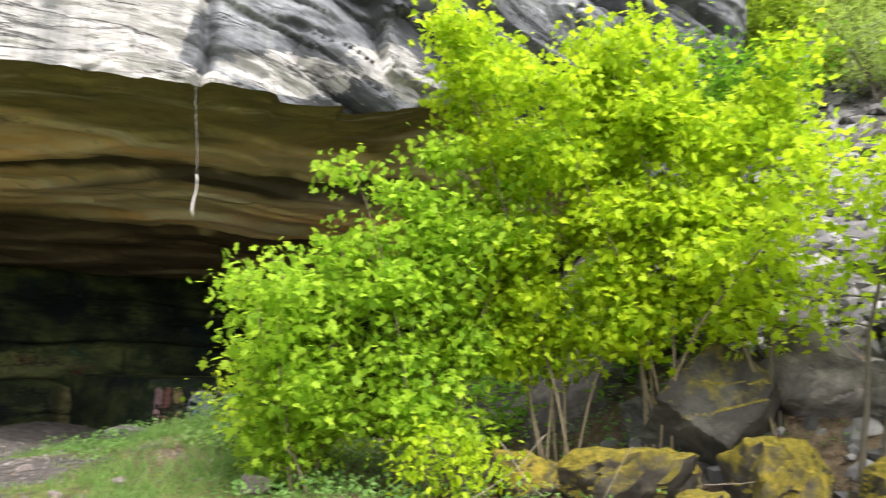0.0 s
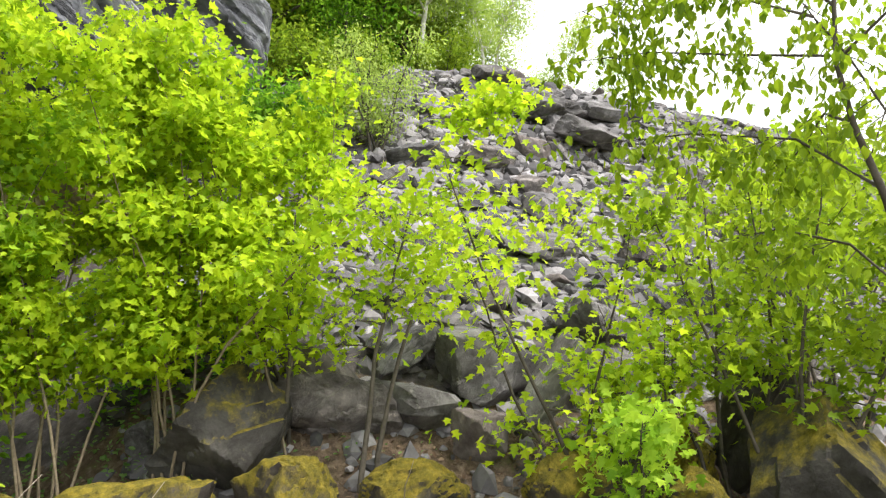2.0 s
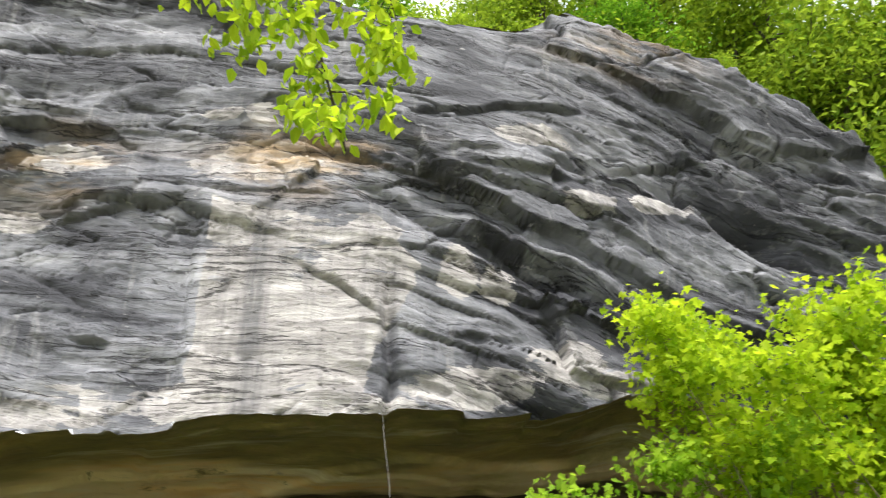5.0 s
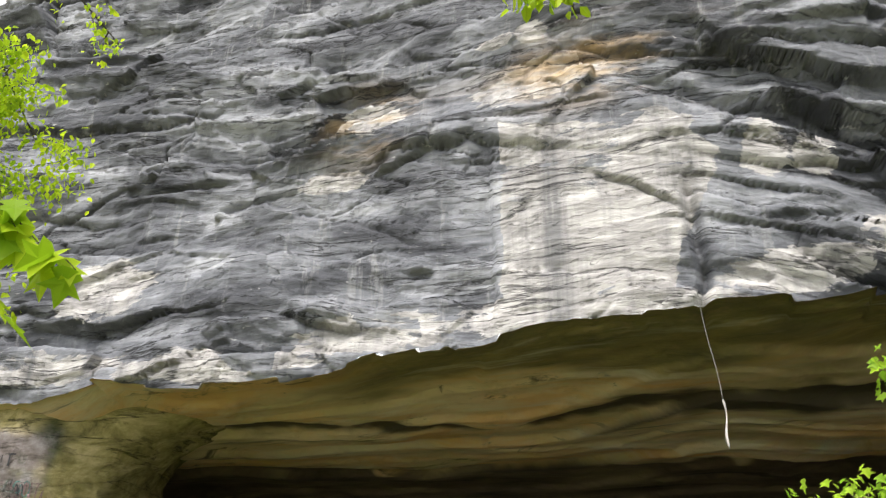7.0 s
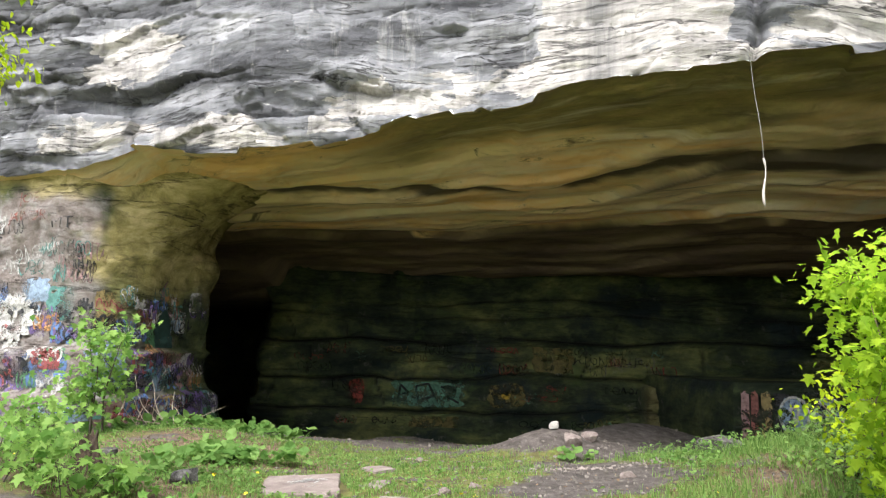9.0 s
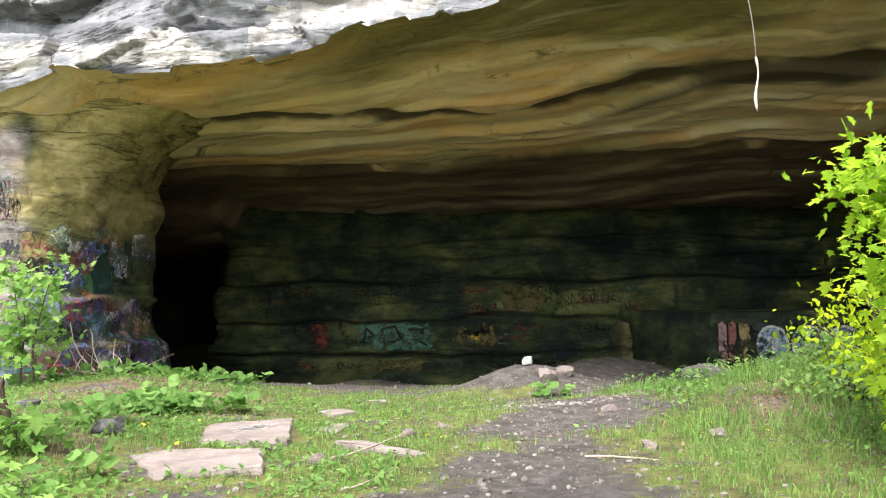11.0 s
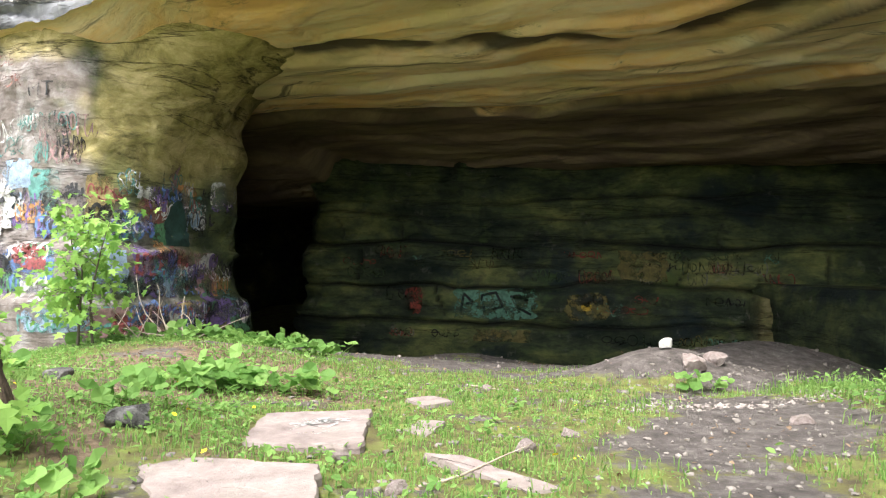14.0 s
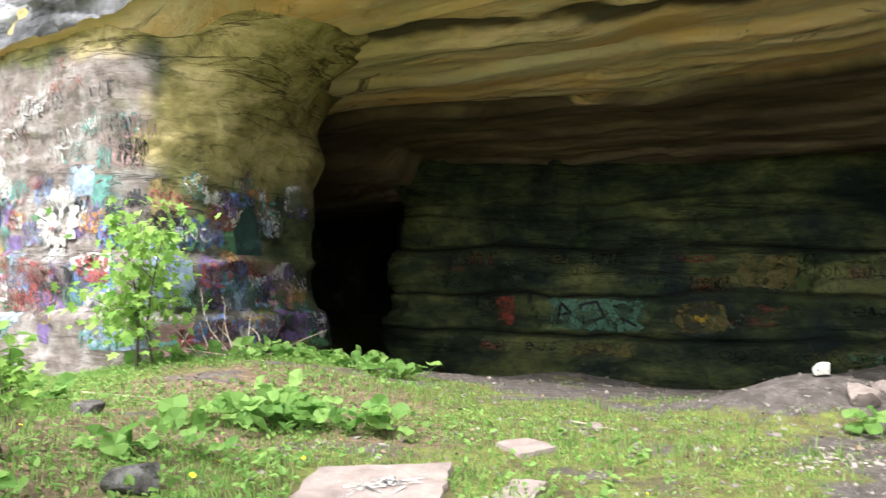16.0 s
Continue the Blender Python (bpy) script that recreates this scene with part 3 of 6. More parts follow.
rust = np.exp(-(((cs - 2.2) / 1.6) ** 2 + ((cz - 11.3) / 0.7) ** 2)) + np.exp(-(((cs + 2.4) / 0.9) ** 2 + ((cz - 10.9) / 0.7) ** 2)) + 0.5 * np.exp(-(((cs - 10) / 2) ** 2 + ((cz - 15.3) / 0.7) ** 2))
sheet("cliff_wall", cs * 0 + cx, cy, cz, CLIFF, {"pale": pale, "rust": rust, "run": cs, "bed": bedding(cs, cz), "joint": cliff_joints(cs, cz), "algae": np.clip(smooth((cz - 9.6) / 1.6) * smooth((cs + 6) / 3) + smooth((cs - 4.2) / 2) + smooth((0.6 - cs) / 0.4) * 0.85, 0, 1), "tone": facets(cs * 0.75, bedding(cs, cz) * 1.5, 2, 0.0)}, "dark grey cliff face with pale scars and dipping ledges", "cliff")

# top of the cliff: the hill that carries the wood
hs, hd = np.meshgrid(np.concatenate([np.arange(-26, 17.8, 0.5), [17.8, 18.6, 20, 23]]), np.array([0, 0.4, 1, 2, 4, 7, 12, 20, 32, 50, 80.0]), indexing="ij")
hz = top_z(hs) + 0.25 * cloud(hs * 0.7, 3.0, 0.0, 4) + 0.32 * hd + 0.1 * smooth(hd) - 6 * smooth((hs - 17) / 4) + 0.3 * lump(hs * 0.5, hd * 0.5) * smooth(hd)
hx, hy = plan(hs, 0.7 + hd - np.where(hd == 0, cliff_out(hs, top_z(hs)), 0) + smooth((hs - 15.5) / 2.2) * 1.6)
sheet("hill_top", hx, hy, hz, SOIL, {"dirt": hs * 0, "litter": hs * 0 + 0.5}, "grassy hilltop ground above the cliff", "ground")

# ---------------------------------------------------------------- cave
def ceiling_z(s, d):
    z = lip_z(s) + (5.15 - lip_z(s)) * smooth(d / 5.5)
    z = z - 0.75 * smooth((d - 6.5) / 6) - 0.35 * smooth((-6.2 - s) / 2.8) * smooth(d / 1.2) * smooth((4.5 - d) / 2.5) - 0.7 * smooth((-9.8 - s) / 0.7) * smooth((d - 8) / 1.5) - 0.5 * smooth((s - 8) / 4)
    w = d + 0.7 * cloud(s * 0.22, 4.0, 0.0, 3) + 0.12 * s * smooth(s / 6)
    for edge, drop in ((2.6, 0.10), (4.3, 0.18), (5.4, 0.10), (6.7, 0.22), (8.6, 0.12), (10.4, 0.12)):
        z = z - drop * smooth((w - edge) / 0.14) + drop * 0.8 * smooth((w - edge - 0.3) / 1.4)
    calm = 1 - smooth((-6.3 - s) / 1.5) * smooth((4.2 - d) / 1.5)
    t = np.mod(w * 0.5 + 0.5 * lump(s * 0.2, d * 0.3, 7.0), 1.0)
    z = z - calm * np.maximum(0, 0.04 + 0.10 * lump(s * 0.3, w * 0.6, 3.0)) * (1 - t) * smooth(t * 24)
    t = np.mod(w * 1.4 + 0.8 * lump(s * 0.3, d * 0.5, 9.0), 1.0)
    z = z - calm * np.maximum(0, 0.01 + 0.05 * lump(s * 0.5, w, 6.0)) * (1 - t) * smooth(t * 14)
    return z + 0.06 * cloud(s * 0.35, d * 0.6, 2.0, 4) + calm * 0.05 * facets(s * 0.16 + 0.2 * lump(d, s), d * 0.8, 8, 0.4) + calm * 0.02 * facets(s * 0.4 + 0.3 * lump(d * 2, s), d * 2.6, 9, 0.4)


ks, kd = np.meshgrid(np.arange(-21, 14.2, 0.08), np.concatenate([[0, 0.05], np.arange(0.12, 13.5, 0.06), np.arange(13.5, 26, 0.3)]), indexing="ij")
fade = smooth(kd / 0.5)
klo = lip_edge(ks)
kz = klo * (1 - fade) + ceiling_z(ks, kd) * fade
wk = kd + 0.7 * cloud(ks * 0.22, 4.0, 0.0, 3) + 0.12 * ks * smooth(ks / 6)
crack = 0 * ks
for edge in (4.3, 6.7):
    crack = np.maximum(crack, np.exp(-((wk - edge - 0.15) / 0.10) ** 2) * smooth(0.6 + 1.2 * lump(ks * 0.3, edge)))
seam = np.exp(-((kd - np.interp(ks, [-9, -5.4, -2.5, 0, 2.6], [2.5, 2.75, 3.4, 3.8, 3.4]) - 0.16 * cloud(ks * 0.6, 2.0, 0.0, 5)) / (0.26 + 0.22 * smooth(ks / 4) + 0.14 * lump(ks * 1.7, 4.0))) ** 2) * smooth((ks + 8.8) / 0.6) * smooth(1.1 + 0.6 * lump(ks * 0.6, 3.0))
crack = np.maximum(crack, smooth(1.7 * seam - 0.25 + 0.35 * cloud(ks * 1.4, kd * 5, 3.0, 4)))
kz = kz + 0.12 * seam
kx, ky = plan(ks, kd - cliff_out(ks, klo) * (1 - smooth(kd / 1.5)))
sheet("ceiling", kx, ky, kz, CEIL, {"crack": crack, "moss": smooth((2.3 - kd + 0.7 * cloud(ks * 0.4, kd * 0.8, 6.0, 4)) / 0.8) * smooth((ks + 4.5) / 3), "run": ks, "bed": kd + 0.4 * cloud(ks * 0.2, kd * 0.3, 5.0, 3), "dim_shale": smooth((kd - np.interp(ks, [-10, -7.5, -4.4, -1, 3, 9], [5.8, 6.2, 6.7, 7.05, 7.3, 7.5]) + 0.45 * cloud(ks * 0.6, kd * 1.0, 8.0, 5)) / 0.2)}, "layered ochre sandstone ceiling of the cave", "ceiling")


def along_line(points, step):
    pts = np.array(points, float)
    seg = np.hypot(*np.diff(pts, axis=0).T)
    run = np.concatenate([[0], np.cumsum(seg)])
    a = np.arange(0, run[-1], step)
    k = np.ones(9) / 9
    xy = []
    for c in (0, 1):
        v = np.interp(a, run, pts[:, c])
        xy.append(np.convolve(np.pad(v, 4, "edge"), k, "valid"))
    gx_, gy_ = np.gradient(xy[0]), np.gradient(xy[1])
    ln = np.hypot(gx_, gy_)
    return a, xy[0], xy[1], gy_ / ln, -gx_ / ln


class RockWall:
    """A wall of rock along a line on the plan; its right-hand side (looking along the line) is the face."""

    def __init__(self, points, relief, step=0.09):
        self.a, self.s, self.d, self.ns, self.nd = along_line(points, step)
        self.relief = relief

    def at(self, a, z, off=0.0):
        a, z = np.asarray(a, float), np.asarray(z, float)
        o = self.relief(a, z) + off
        s = np.interp(a, self.a, self.s) + np.interp(a, self.a, self.ns) * o
        d = np.interp(a, self.a, self.d) + np.interp(a, self.a, self.nd) * o
        return plan(s, d)

    def build(self, name, z0, z1, material, label, pale=None, rows=150, ochre=None):
        A, V = np.meshgrid(self.a, np.linspace(0, 1, rows), indexing="ij")
        Z = z0 + (z1 - z0) * V
        X, Y = self.at(A, Z)
        return sheet(name, X, Y, Z, material, {"pale": A * 0 if pale is None else pale(A, Z), "ochre": A * 0 if ochre is None else ochre(A, Z), "tone": facets(A * 0.5, Z * 0.95, 31, 0.0), "crack": back_cracks(A, Z) if name == "wall_back" else A * 0}, label, "rock wall")


def left_relief(a, z):
    step_ = 0.17 * smooth((1.62 - z + 0.06 * lump(a * 1.2, 1.0)) / 0.08) + 0.12 * smooth((0.68 - z + 0.06 * lump(a * 1.1, 4.0)) / 0.08)
    over = 1.5 * np.clip((z - 2.6) / 2.3, 0, 1.15) ** 3 * smooth((a - 17.4) / 1.4) * (1 - 0.6 * smooth((a - 19.8) / 1.2))
    return step_ * smooth((a - 11) / 2) + over + 0.3 * smooth((a - 20.2) / 0.8) * cloud(z * 0.8, 6.0, 0.0, 3) + 0.06 * cloud(a * 0.5, z * 0.7, 3.0, 3) + 0.035 * facets(a * 1.2, z * 1.6, 12) + 0.015 * facets(a * 3.0, z * 5.0, 13)


COURSES = ((-0.15, 0.18, 1.0), (0.92, 0.18, 2.0), (2.05, 0.14, 3.0), (2.9, 0.08, 4.0), (3.4, 0.08, 5.0))


def course_line(a, z, course, n):
    return z - course - 0.16 * lump(a * 0.35, n) - 0.06 * lump(a * 1.4, n)


def back_cracks(a, z):
    """1 in the gaps between the courses of rock."""
    out = 0 * a
    for course, depth, n in COURSES:
        out = np.maximum(out, np.exp(-(course_line(a, z, course, n) / 0.045) ** 2) * smooth(0.75 + 0.9 * lump(a * 0.5, n * 2.7)) * (1 if depth > 0.1 else 0.6))
    for k in (0.0, 1.0, 2.0):
        up = smooth((z + 0.1 - k) * 9) * smooth((0.95 + k - z) * 9)
        out = np.maximum(out, up * np.exp(-((np.mod(a * 0.55 + 0.37 * k + 0.15 * lump(z * 1.3, a * 0.4), 1.0) - 0.5) / 0.02) ** 2) * smooth(1.5 * lump(np.floor(a * 0.55 + 0.37 * k), k)))
    return out


def back_relief(a, z):
    out = 0.10 * cloud(a * 0.25, z * 0.4, 6.0, 3) + 0.06 * facets(a * 0.6, z * 1.1, 14) + 0.03 * facets(a * 1.6, z * 3.5, 15)
    for course, depth, n in COURSES:
        line = course_line(a, z, course, n)
        out = out + 0.12 * smooth(-line / 0.03) * (0.6 + 0.6 * lump(a * 0.2, n * 3))
    edge = np.exp(-((a - 17.0) / 0.9) ** 2)  # the ragged corner of the tunnel
    out = out + 0.7 * smooth((a - 29.2) / 0.15) * smooth((0.82 - z + 0.05 * lump(a, 2.0)) / 0.08)
    return out - 0.2 * back_cracks(a, z) + 0.5 * smooth((z - 3.2) / 1.6) + edge * 0.28 * cloud(z * 0.8, 3.0, 0.0, 3)


LEFT = RockWall(((-26, 0.5), (-14, 0.25), (-9.6, 0.0), (-8.75, 0.35), (-8.5, 1.4), (-8.95, 4.3), (-9.3, 4.75), (-11, 5.1), (-21, 6)), left_relief)
BACK = RockWall(((-17, 26), (-15, 18.4), (-12.2, 12.6), (-11.1, 10.8), (-10.9, 10.3), (-10.3, 10.4), (3.1, 13.4), (10, 15.0), (13.2, 10), (13.4, -0.5)), back_relief)
LEFT.build("wall_left", -1.3, 5.9, CAVE, "graffiti-covered pale rock wall beside the cave mouth", lambda A, Z: 0.8 * smooth((17.9 - A) / 0.8) * smooth((5.2 - Z) / 0.6) + 0.5 * smooth((20.5 - A) / 2) * smooth((2.6 - Z) / 0.6), 110, lambda A, Z: 0.95 * np.maximum(smooth((A - 17.0 + 0.6 * cloud(A * 1.5, Z * 1.5, 2.0, 4)) / 0.8) * smooth((Z - 2.5 + 0.35 * (A - 18) * (A < 20) * 0.3 + 0.3 * lump(A * 1.5, Z * 1.5)) / 0.8), smooth((Z - 4.75 + 0.2 * cloud(A, Z, 4.0, 3)) / 0.35)) * smooth((22.5 - A) / 1.5))
BACK.build("wall_back", -1.6, 5.4, CAVE, "dark layered rock wall at the back of the cave", None, 200, lambda A, Z: 0.4 * smooth((A - 29.2) / 0.3) * smooth((0.85 - Z) / 0.1) * smooth((36 - A) / 3))
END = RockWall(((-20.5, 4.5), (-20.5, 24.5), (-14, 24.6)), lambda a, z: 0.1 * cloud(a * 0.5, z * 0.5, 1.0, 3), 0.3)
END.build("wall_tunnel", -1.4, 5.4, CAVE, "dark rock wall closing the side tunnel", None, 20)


# rock ledge with the painted block
def ledge(name, outline, z0, z1, material, label):
    pts = np.array(outline, float)
    verts, faces = [], []
    n = len(pts)
    seg = np.hypot(*(np.roll(pts, -1, 0) - pts).T)
    ring = []
    for i in range(n):
        k = max(2, int(seg[i] / 0.15))
        for j in range(k):
            p = pts[i] + (pts[(i + 1) % n] - pts[i]) * j / k
            ring.append(p)
    ring = np.array(ring)
    mid = ring.mean(0)
    levels = np.linspace(z0, z1, 12)
    for z in levels:
        off = 0.10 * cloud(ring[:, 0] * 0.8, ring[:, 1] * 0.8, z * 0.9, 4) - 0.10 * smooth((z - z1 + 0.12) / 0.12)
        dirn = ring - mid
        dirn /= np.hypot(*dirn.T)[:, None]
        q = ring + dirn * off[:, None]
        zz = z + 0.06 * cloud(ring[:, 0] * 0.7, ring[:, 1] * 0.7, 9.0, 3) * (z - z0) / (z1 - z0)
        verts += [(a, b, c) for (a, b), c in zip(q, zz)]
    m = len(ring)
    for l in range(len(levels) - 1):
        for i in range(m):
            j = (i + 1) % m
            faces.append((l * m + i, l * m + j, (l + 1) * m + j, (l + 1) * m + i))
    faces.append(tuple(range((len(levels) - 1) * m, len(levels) * m)))
    ob = raw(name, verts, faces, material)
    return tagged(ob, label, "rock ledge", "", "structure")


ledge("ledge_painted", ((9.35, 15.35), (13.2, 12.9), (17, 16), (16, 21), (10.6, 22.2), (10.2, 20.6), (9.9, 18)), -1.2, 1.08, CAVE, "low rock ledge with a painted block end")

# ---------------------------------------------------------------- plants
MAPLE_OUT = ((0, 0), (0.2, 0.02), (0.42, 0.16), (0.24, 0.32), (0.56, 0.62), (0.22, 0.6), (0, 1.0), (-0.22, 0.6), (-0.56, 0.62), (-0.24, 0.32), (-0.42, 0.16), (-0.2, 0.02))


def leaf_shape(kind):
    if kind == "maple":
        v = [(x, y, 0.12 * abs(x) - 0.15 * y * y) for x, y in MAPLE_OUT] + [(0, 0.38, -0.06)]
        f = [(i, (i + 1) % 12, 12) for i in range(12)]
    elif kind == "oval":
        v = [(0, 0, 0), (0.3, 0.35, 0.06), (0.2, 0.75, 0), (0, 1, -0.12), (-0.2, 0.75, 0), (-0.3, 0.35, 0.06)]
        f = [(0, 1, 2, 3), (0, 3, 4, 5)]
    elif kind == "round":
        v = [(0, 0, 0)] + [(0.55 * math.sin(a), 0.42 - 0.55 * math.cos(a), 0.1 * math.cos(3 * a) + 0.08) for a in np.linspace(0.35, 2 * math.pi - 0.35, 11)] + [(0, 0.4, -0.05)]
        f = [(i, i + 1, 12) for i in range(0, 11)] + [(11, 0, 12)]
    else:
        v = [(0, 0, 0), (0.22, 0.5, 0.05), (0, 1, 0), (-0.22, 0.5, 0.05)]
        f = [(0, 1, 2, 3)]
    return np.array(v, float), f


def scatter_leaves(name, places, sizes, kind, material, parent, r, droop=0.5, label=""):
    """One mesh of many single leaves at the given places."""
    base, faces = leaf_shape(kind)
    n, m = len(places), len(base)
    yaw = r.uniform(0, 2 * math.pi, n)
    pitch = r.normal(-droop, 0.45, n)
    roll = r.normal(0, 0.5, n)
    v = base[None] * np.asarray(sizes)[:, None, None]
    cr, sr = np.cos(roll)[:, None], np.sin(roll)[:, None]
    x, z = v[..., 0] * cr + v[..., 2] * sr, -v[..., 0] * sr + v[..., 2] * cr
    cp, sp = np.cos(pitch)[:, None], np.sin(pitch)[:, None]
    y, z = v[..., 1] * cp - z * sp, v[..., 1] * sp + z * cp
    cy_, sy_ = np.cos(yaw)[:, None], np.sin(yaw)[:, None]
    x, y = x * cy_ - y * sy_, x * sy_ + y * cy_
    verts = np.stack([x, y, z], -1) + np.asarray(places)[:, None, :]
    allf = [tuple(i * m + k for k in f) for i in range(n) for f in faces]
    return raw(name, verts.reshape(-1, 3), allf, material, parent, label)


def tube(verts, faces, pts, radii, sides=6):
    """Adds a tapered tube along pts."""
    start = len(verts)
    pts = [Vector(p) for p in pts]
    for i, (p, rad) in enumerate(zip(pts, radii)):
        t = (pts[min(i + 1, len(pts) - 1)] - pts[max(i - 1, 0)]).normalized()
        u = t.orthogonal().normalized() if abs(t.z) < 0.95 else Vector((1, 0, 0))
        u = (u - t * u.dot(t)).normalized()
        w = t.cross(u)
        for k in range(sides):
            a = 2 * math.pi * k / sides
            verts.append(tuple(p + (u * math.cos(a) + w * math.sin(a)) * rad))
    for i in range(len(pts) - 1):
        for k in range(sides):
            a, b = start + i * sides + k, start + i * sides + (k + 1) % sides
            faces.append((a, b, b + sides, a + sides))
    faces.append(tuple(start + (len(pts) - 1) * sides + k for k in range(sides)))


def grow(r, p, heading, length, bend=0.25, up=0.15, n=7):
    pts, h = [Vector(p)], Vector(heading).normalized()
    for i in range(n):
        h = (h + Vector(r.normal(0, bend, 3)) * 0.5 + Vector((0, 0, up)) * 0.5).normalized()
        pts.append(pts[-1] + h * length / n)
    return pts


def tree(name, x, y, height, spread, stems, leaves, size, kind, material, seed, label, category="shrub", group="", bark=None, lean=(0, 0), radius=0.03, low=0.25, clump=0.35, sink=0.05, droop=0.5, twigs=7, trunk_name="trunk", z=None):
    """Stems that taper, limbs that fork from them, and a crown of single leaves round the limbs' ends."""
    r = np.random.default_rng(seed)
    z = float(ground_z(x, y)) - sink if z is None else z
    root = tagged(new(name), label, category, group)
    root.location = (x, y, z)
    bark = bark or BARK
    ends = []
    for k in range(stems):
        ang = r.uniform(0, 2 * math.pi)
        out = r.uniform(0.1, 0.9) if stems > 1 else 0.03
        head = Vector((math.cos(ang) * out * spread / height * 1.1 + lean[0], math.sin(ang) * out * spread / height * 1.1 + lean[1], 1))
        h = height * r.uniform(0.75, 1.0) if stems > 1 else height
        stem = grow(r, (r.normal(0, 0.12) * (stems > 1), r.normal(0, 0.12) * (stems > 1), 0), head, h, 0.16, 0.05, 10)
        rad = [radius * (1 - 0.85 * i / 10) for i in range(11)]
        v, f = [], []
        tube(v, f, stem, rad, 7)
        raw(trunk_name, v, f, bark, root, smoothly=True)
        for j in range(twigs):
            bv, bf = [], []
            t = r.uniform(low, 1.0)
            i = min(int(t * 10), 9)
            p = stem[i].lerp(stem[i + 1], t * 10 - i)
            a = r.uniform(0, 2 * math.pi)
            ln = spread * r.uniform(0.35, 0.85) * (1.15 - 0.65 * t) * (0.6 if stems > 2 else 1)
            limb = grow(r, p, (math.cos(a), math.sin(a), r.uniform(0.1, 0.7)), ln, 0.3, 0.05, 6)
            tube(bv, bf, limb, [max(rad[i] * 0.55 * (1 - 0.85 * q / 6), 0.003) for q in range(7)], 5)
            ends += [(limb[q], 0.5 + 0.5 * q / 6) for q in (3, 4, 5, 6)]
            for q in (3, 5):
                sub = grow(r, limb[q], (r.normal(), r.normal(), r.uniform(-0.1, 0.6)), ln * 0.45, 0.3, 0.0, 4)
                tube(bv, bf, sub, [0.006, 0.005, 0.004, 0.003, 0.002], 4)
                ends += [(sub[2], 0.8), (sub[4], 1.0)]
            raw("limb", bv, bf, bark, root)
        ends += [(stem[9], 0.8), (stem[10], 1.0)]
    pick = r.integers(0, len(ends), leaves)
    centre = np.array([tuple(ends[i][0]) for i in range(len(ends))])[pick]
    places = centre + r.normal(0, 1, (leaves, 3)) * np.array([clump, clump, clump * 0.55])
    places[:, 2] = np.maximum(places[:, 2], 0.12)
    scatter_leaves("crown", places, size * r.uniform(0.55, 1.25, leaves), kind, material, root, r, droop)
    return root


# the maple thicket at the foot of the talus
BUSH = "broad bright-green maple shrub at the foot of the boulders"
tree("maple_shrub", 3.25, 5.0, 3.2, 1.2, 8, 7000, 0.108, "maple", LEAF_FRESH, 11, "low fresh-green maple shrub beside the cave mouth", "shrub", "maple thicket", radius=0.019, bark=STEM, twigs=10, low=0.1, clump=0.2)
tree("maple_shrub", 4.1, 3.75, 4.6, 1.1, 8, 9500, 0.108, "maple", LEAF_FRESH, 41, BUSH, "shrub", "maple thicket", radius=0.019, bark=STEM, twigs=10, low=0.14, clump=0.2)
tree("maple_shrub", 4.95, 2.5, 6.7, 0.85, 7, 10500, 0.108, "maple", LEAF_MAPLE, 12, BUSH, "shrub", "maple thicket", radius=0.019, bark=STEM, twigs=11, low=0.24, clump=0.2)
tree("maple_shrub", 5.2, 1.35, 6.2, 1.2, 8, 11500, 0.108, "maple", LEAF_MAPLE, 13, BUSH, "shrub", "maple thicket", radius=0.019, bark=STEM, twigs=11, low=0.26, clump=0.2)
tree("maple_shrub", 5.6, 0.5, 5.0, 1.1, 5, 4600, 0.108, "maple", LEAF_MAPLE, 42, BUSH, "shrub", "maple thicket", radius=0.019, bark=STEM, twigs=9, low=0.4, clump=0.2)
tree("maple_sapling", 5.2, -0.6, 4.0, 1.3, 2, 1100, 0.115, "maple", LEAF_MAPLE, 14, "thin maple sapling among mossy boulders", "sapling", twigs=8, low=0.4, radius=0.035)
tree("maple_sapling", 5.6, 0.2, 3.9, 1.2, 3, 1700, 0.115, "maple", LEAF_MAPLE, 15, "thin maple sapling among mossy boulders", "sapling", twigs=8, low=0.3)
tree("maple_sapling", 4.6, -3.2, 4.4, 1.6, 3, 900, 0.12, "maple", LEAF_MAPLE, 16, "sparse maple sapling in front of grey boulders", "sapling", twigs=8, low=0.15)
tree("maple_sapling", 4.4, -4.6, 5.0, 1.8, 3, 1000, 0.12, "maple", LEAF_MAPLE, 17, "sparse maple sapling in front of grey boulders", "sapling", twigs=8, low=0.3)
tree("maple_sapling", 3.4, -5.0, 4.6, 1.6, 4, 2300, 0.115, "maple", LEAF_OLIVE, 27, "sparse maple sapling in front of grey boulders", "sapling", twigs=9, low=0.38, clump=0.25)
tree("maple_sapling", 4.7, -6.2, 5.4, 1.8, 4, 2000, 0.12, "maple", LEAF_OLIVE, 28, "sparse maple sapling in front of grey boulders", "sapling", twigs=9, low=0.38, clump=0.25)
tree("maple_sapling", 2.6, -6.0, 4.6, 1.6, 4, 1500, 0.12, "maple", LEAF_OLIVE, 29, "sparse maple sapling in front of grey boulders", "sapling", twigs=9, low=0.38, clump=0.25)
tree("maple_sapling", 6.6, -7.4, 5.6, 2.0, 4, 1400, 0.13, "maple", LEAF_OLIVE, 30, "sparse maple sapling in front of grey boulders", "sapling", twigs=9, low=0.38, clump=0.3)
tree("maple_sapling", 3.5, -2.9, 1.7, 0.9, 5, 700, 0.11, "maple", LEAF_FRESH, 43, "low leafy maple sapling between mossy boulders", "sapling", twigs=6, low=0.3, clump=0.18)
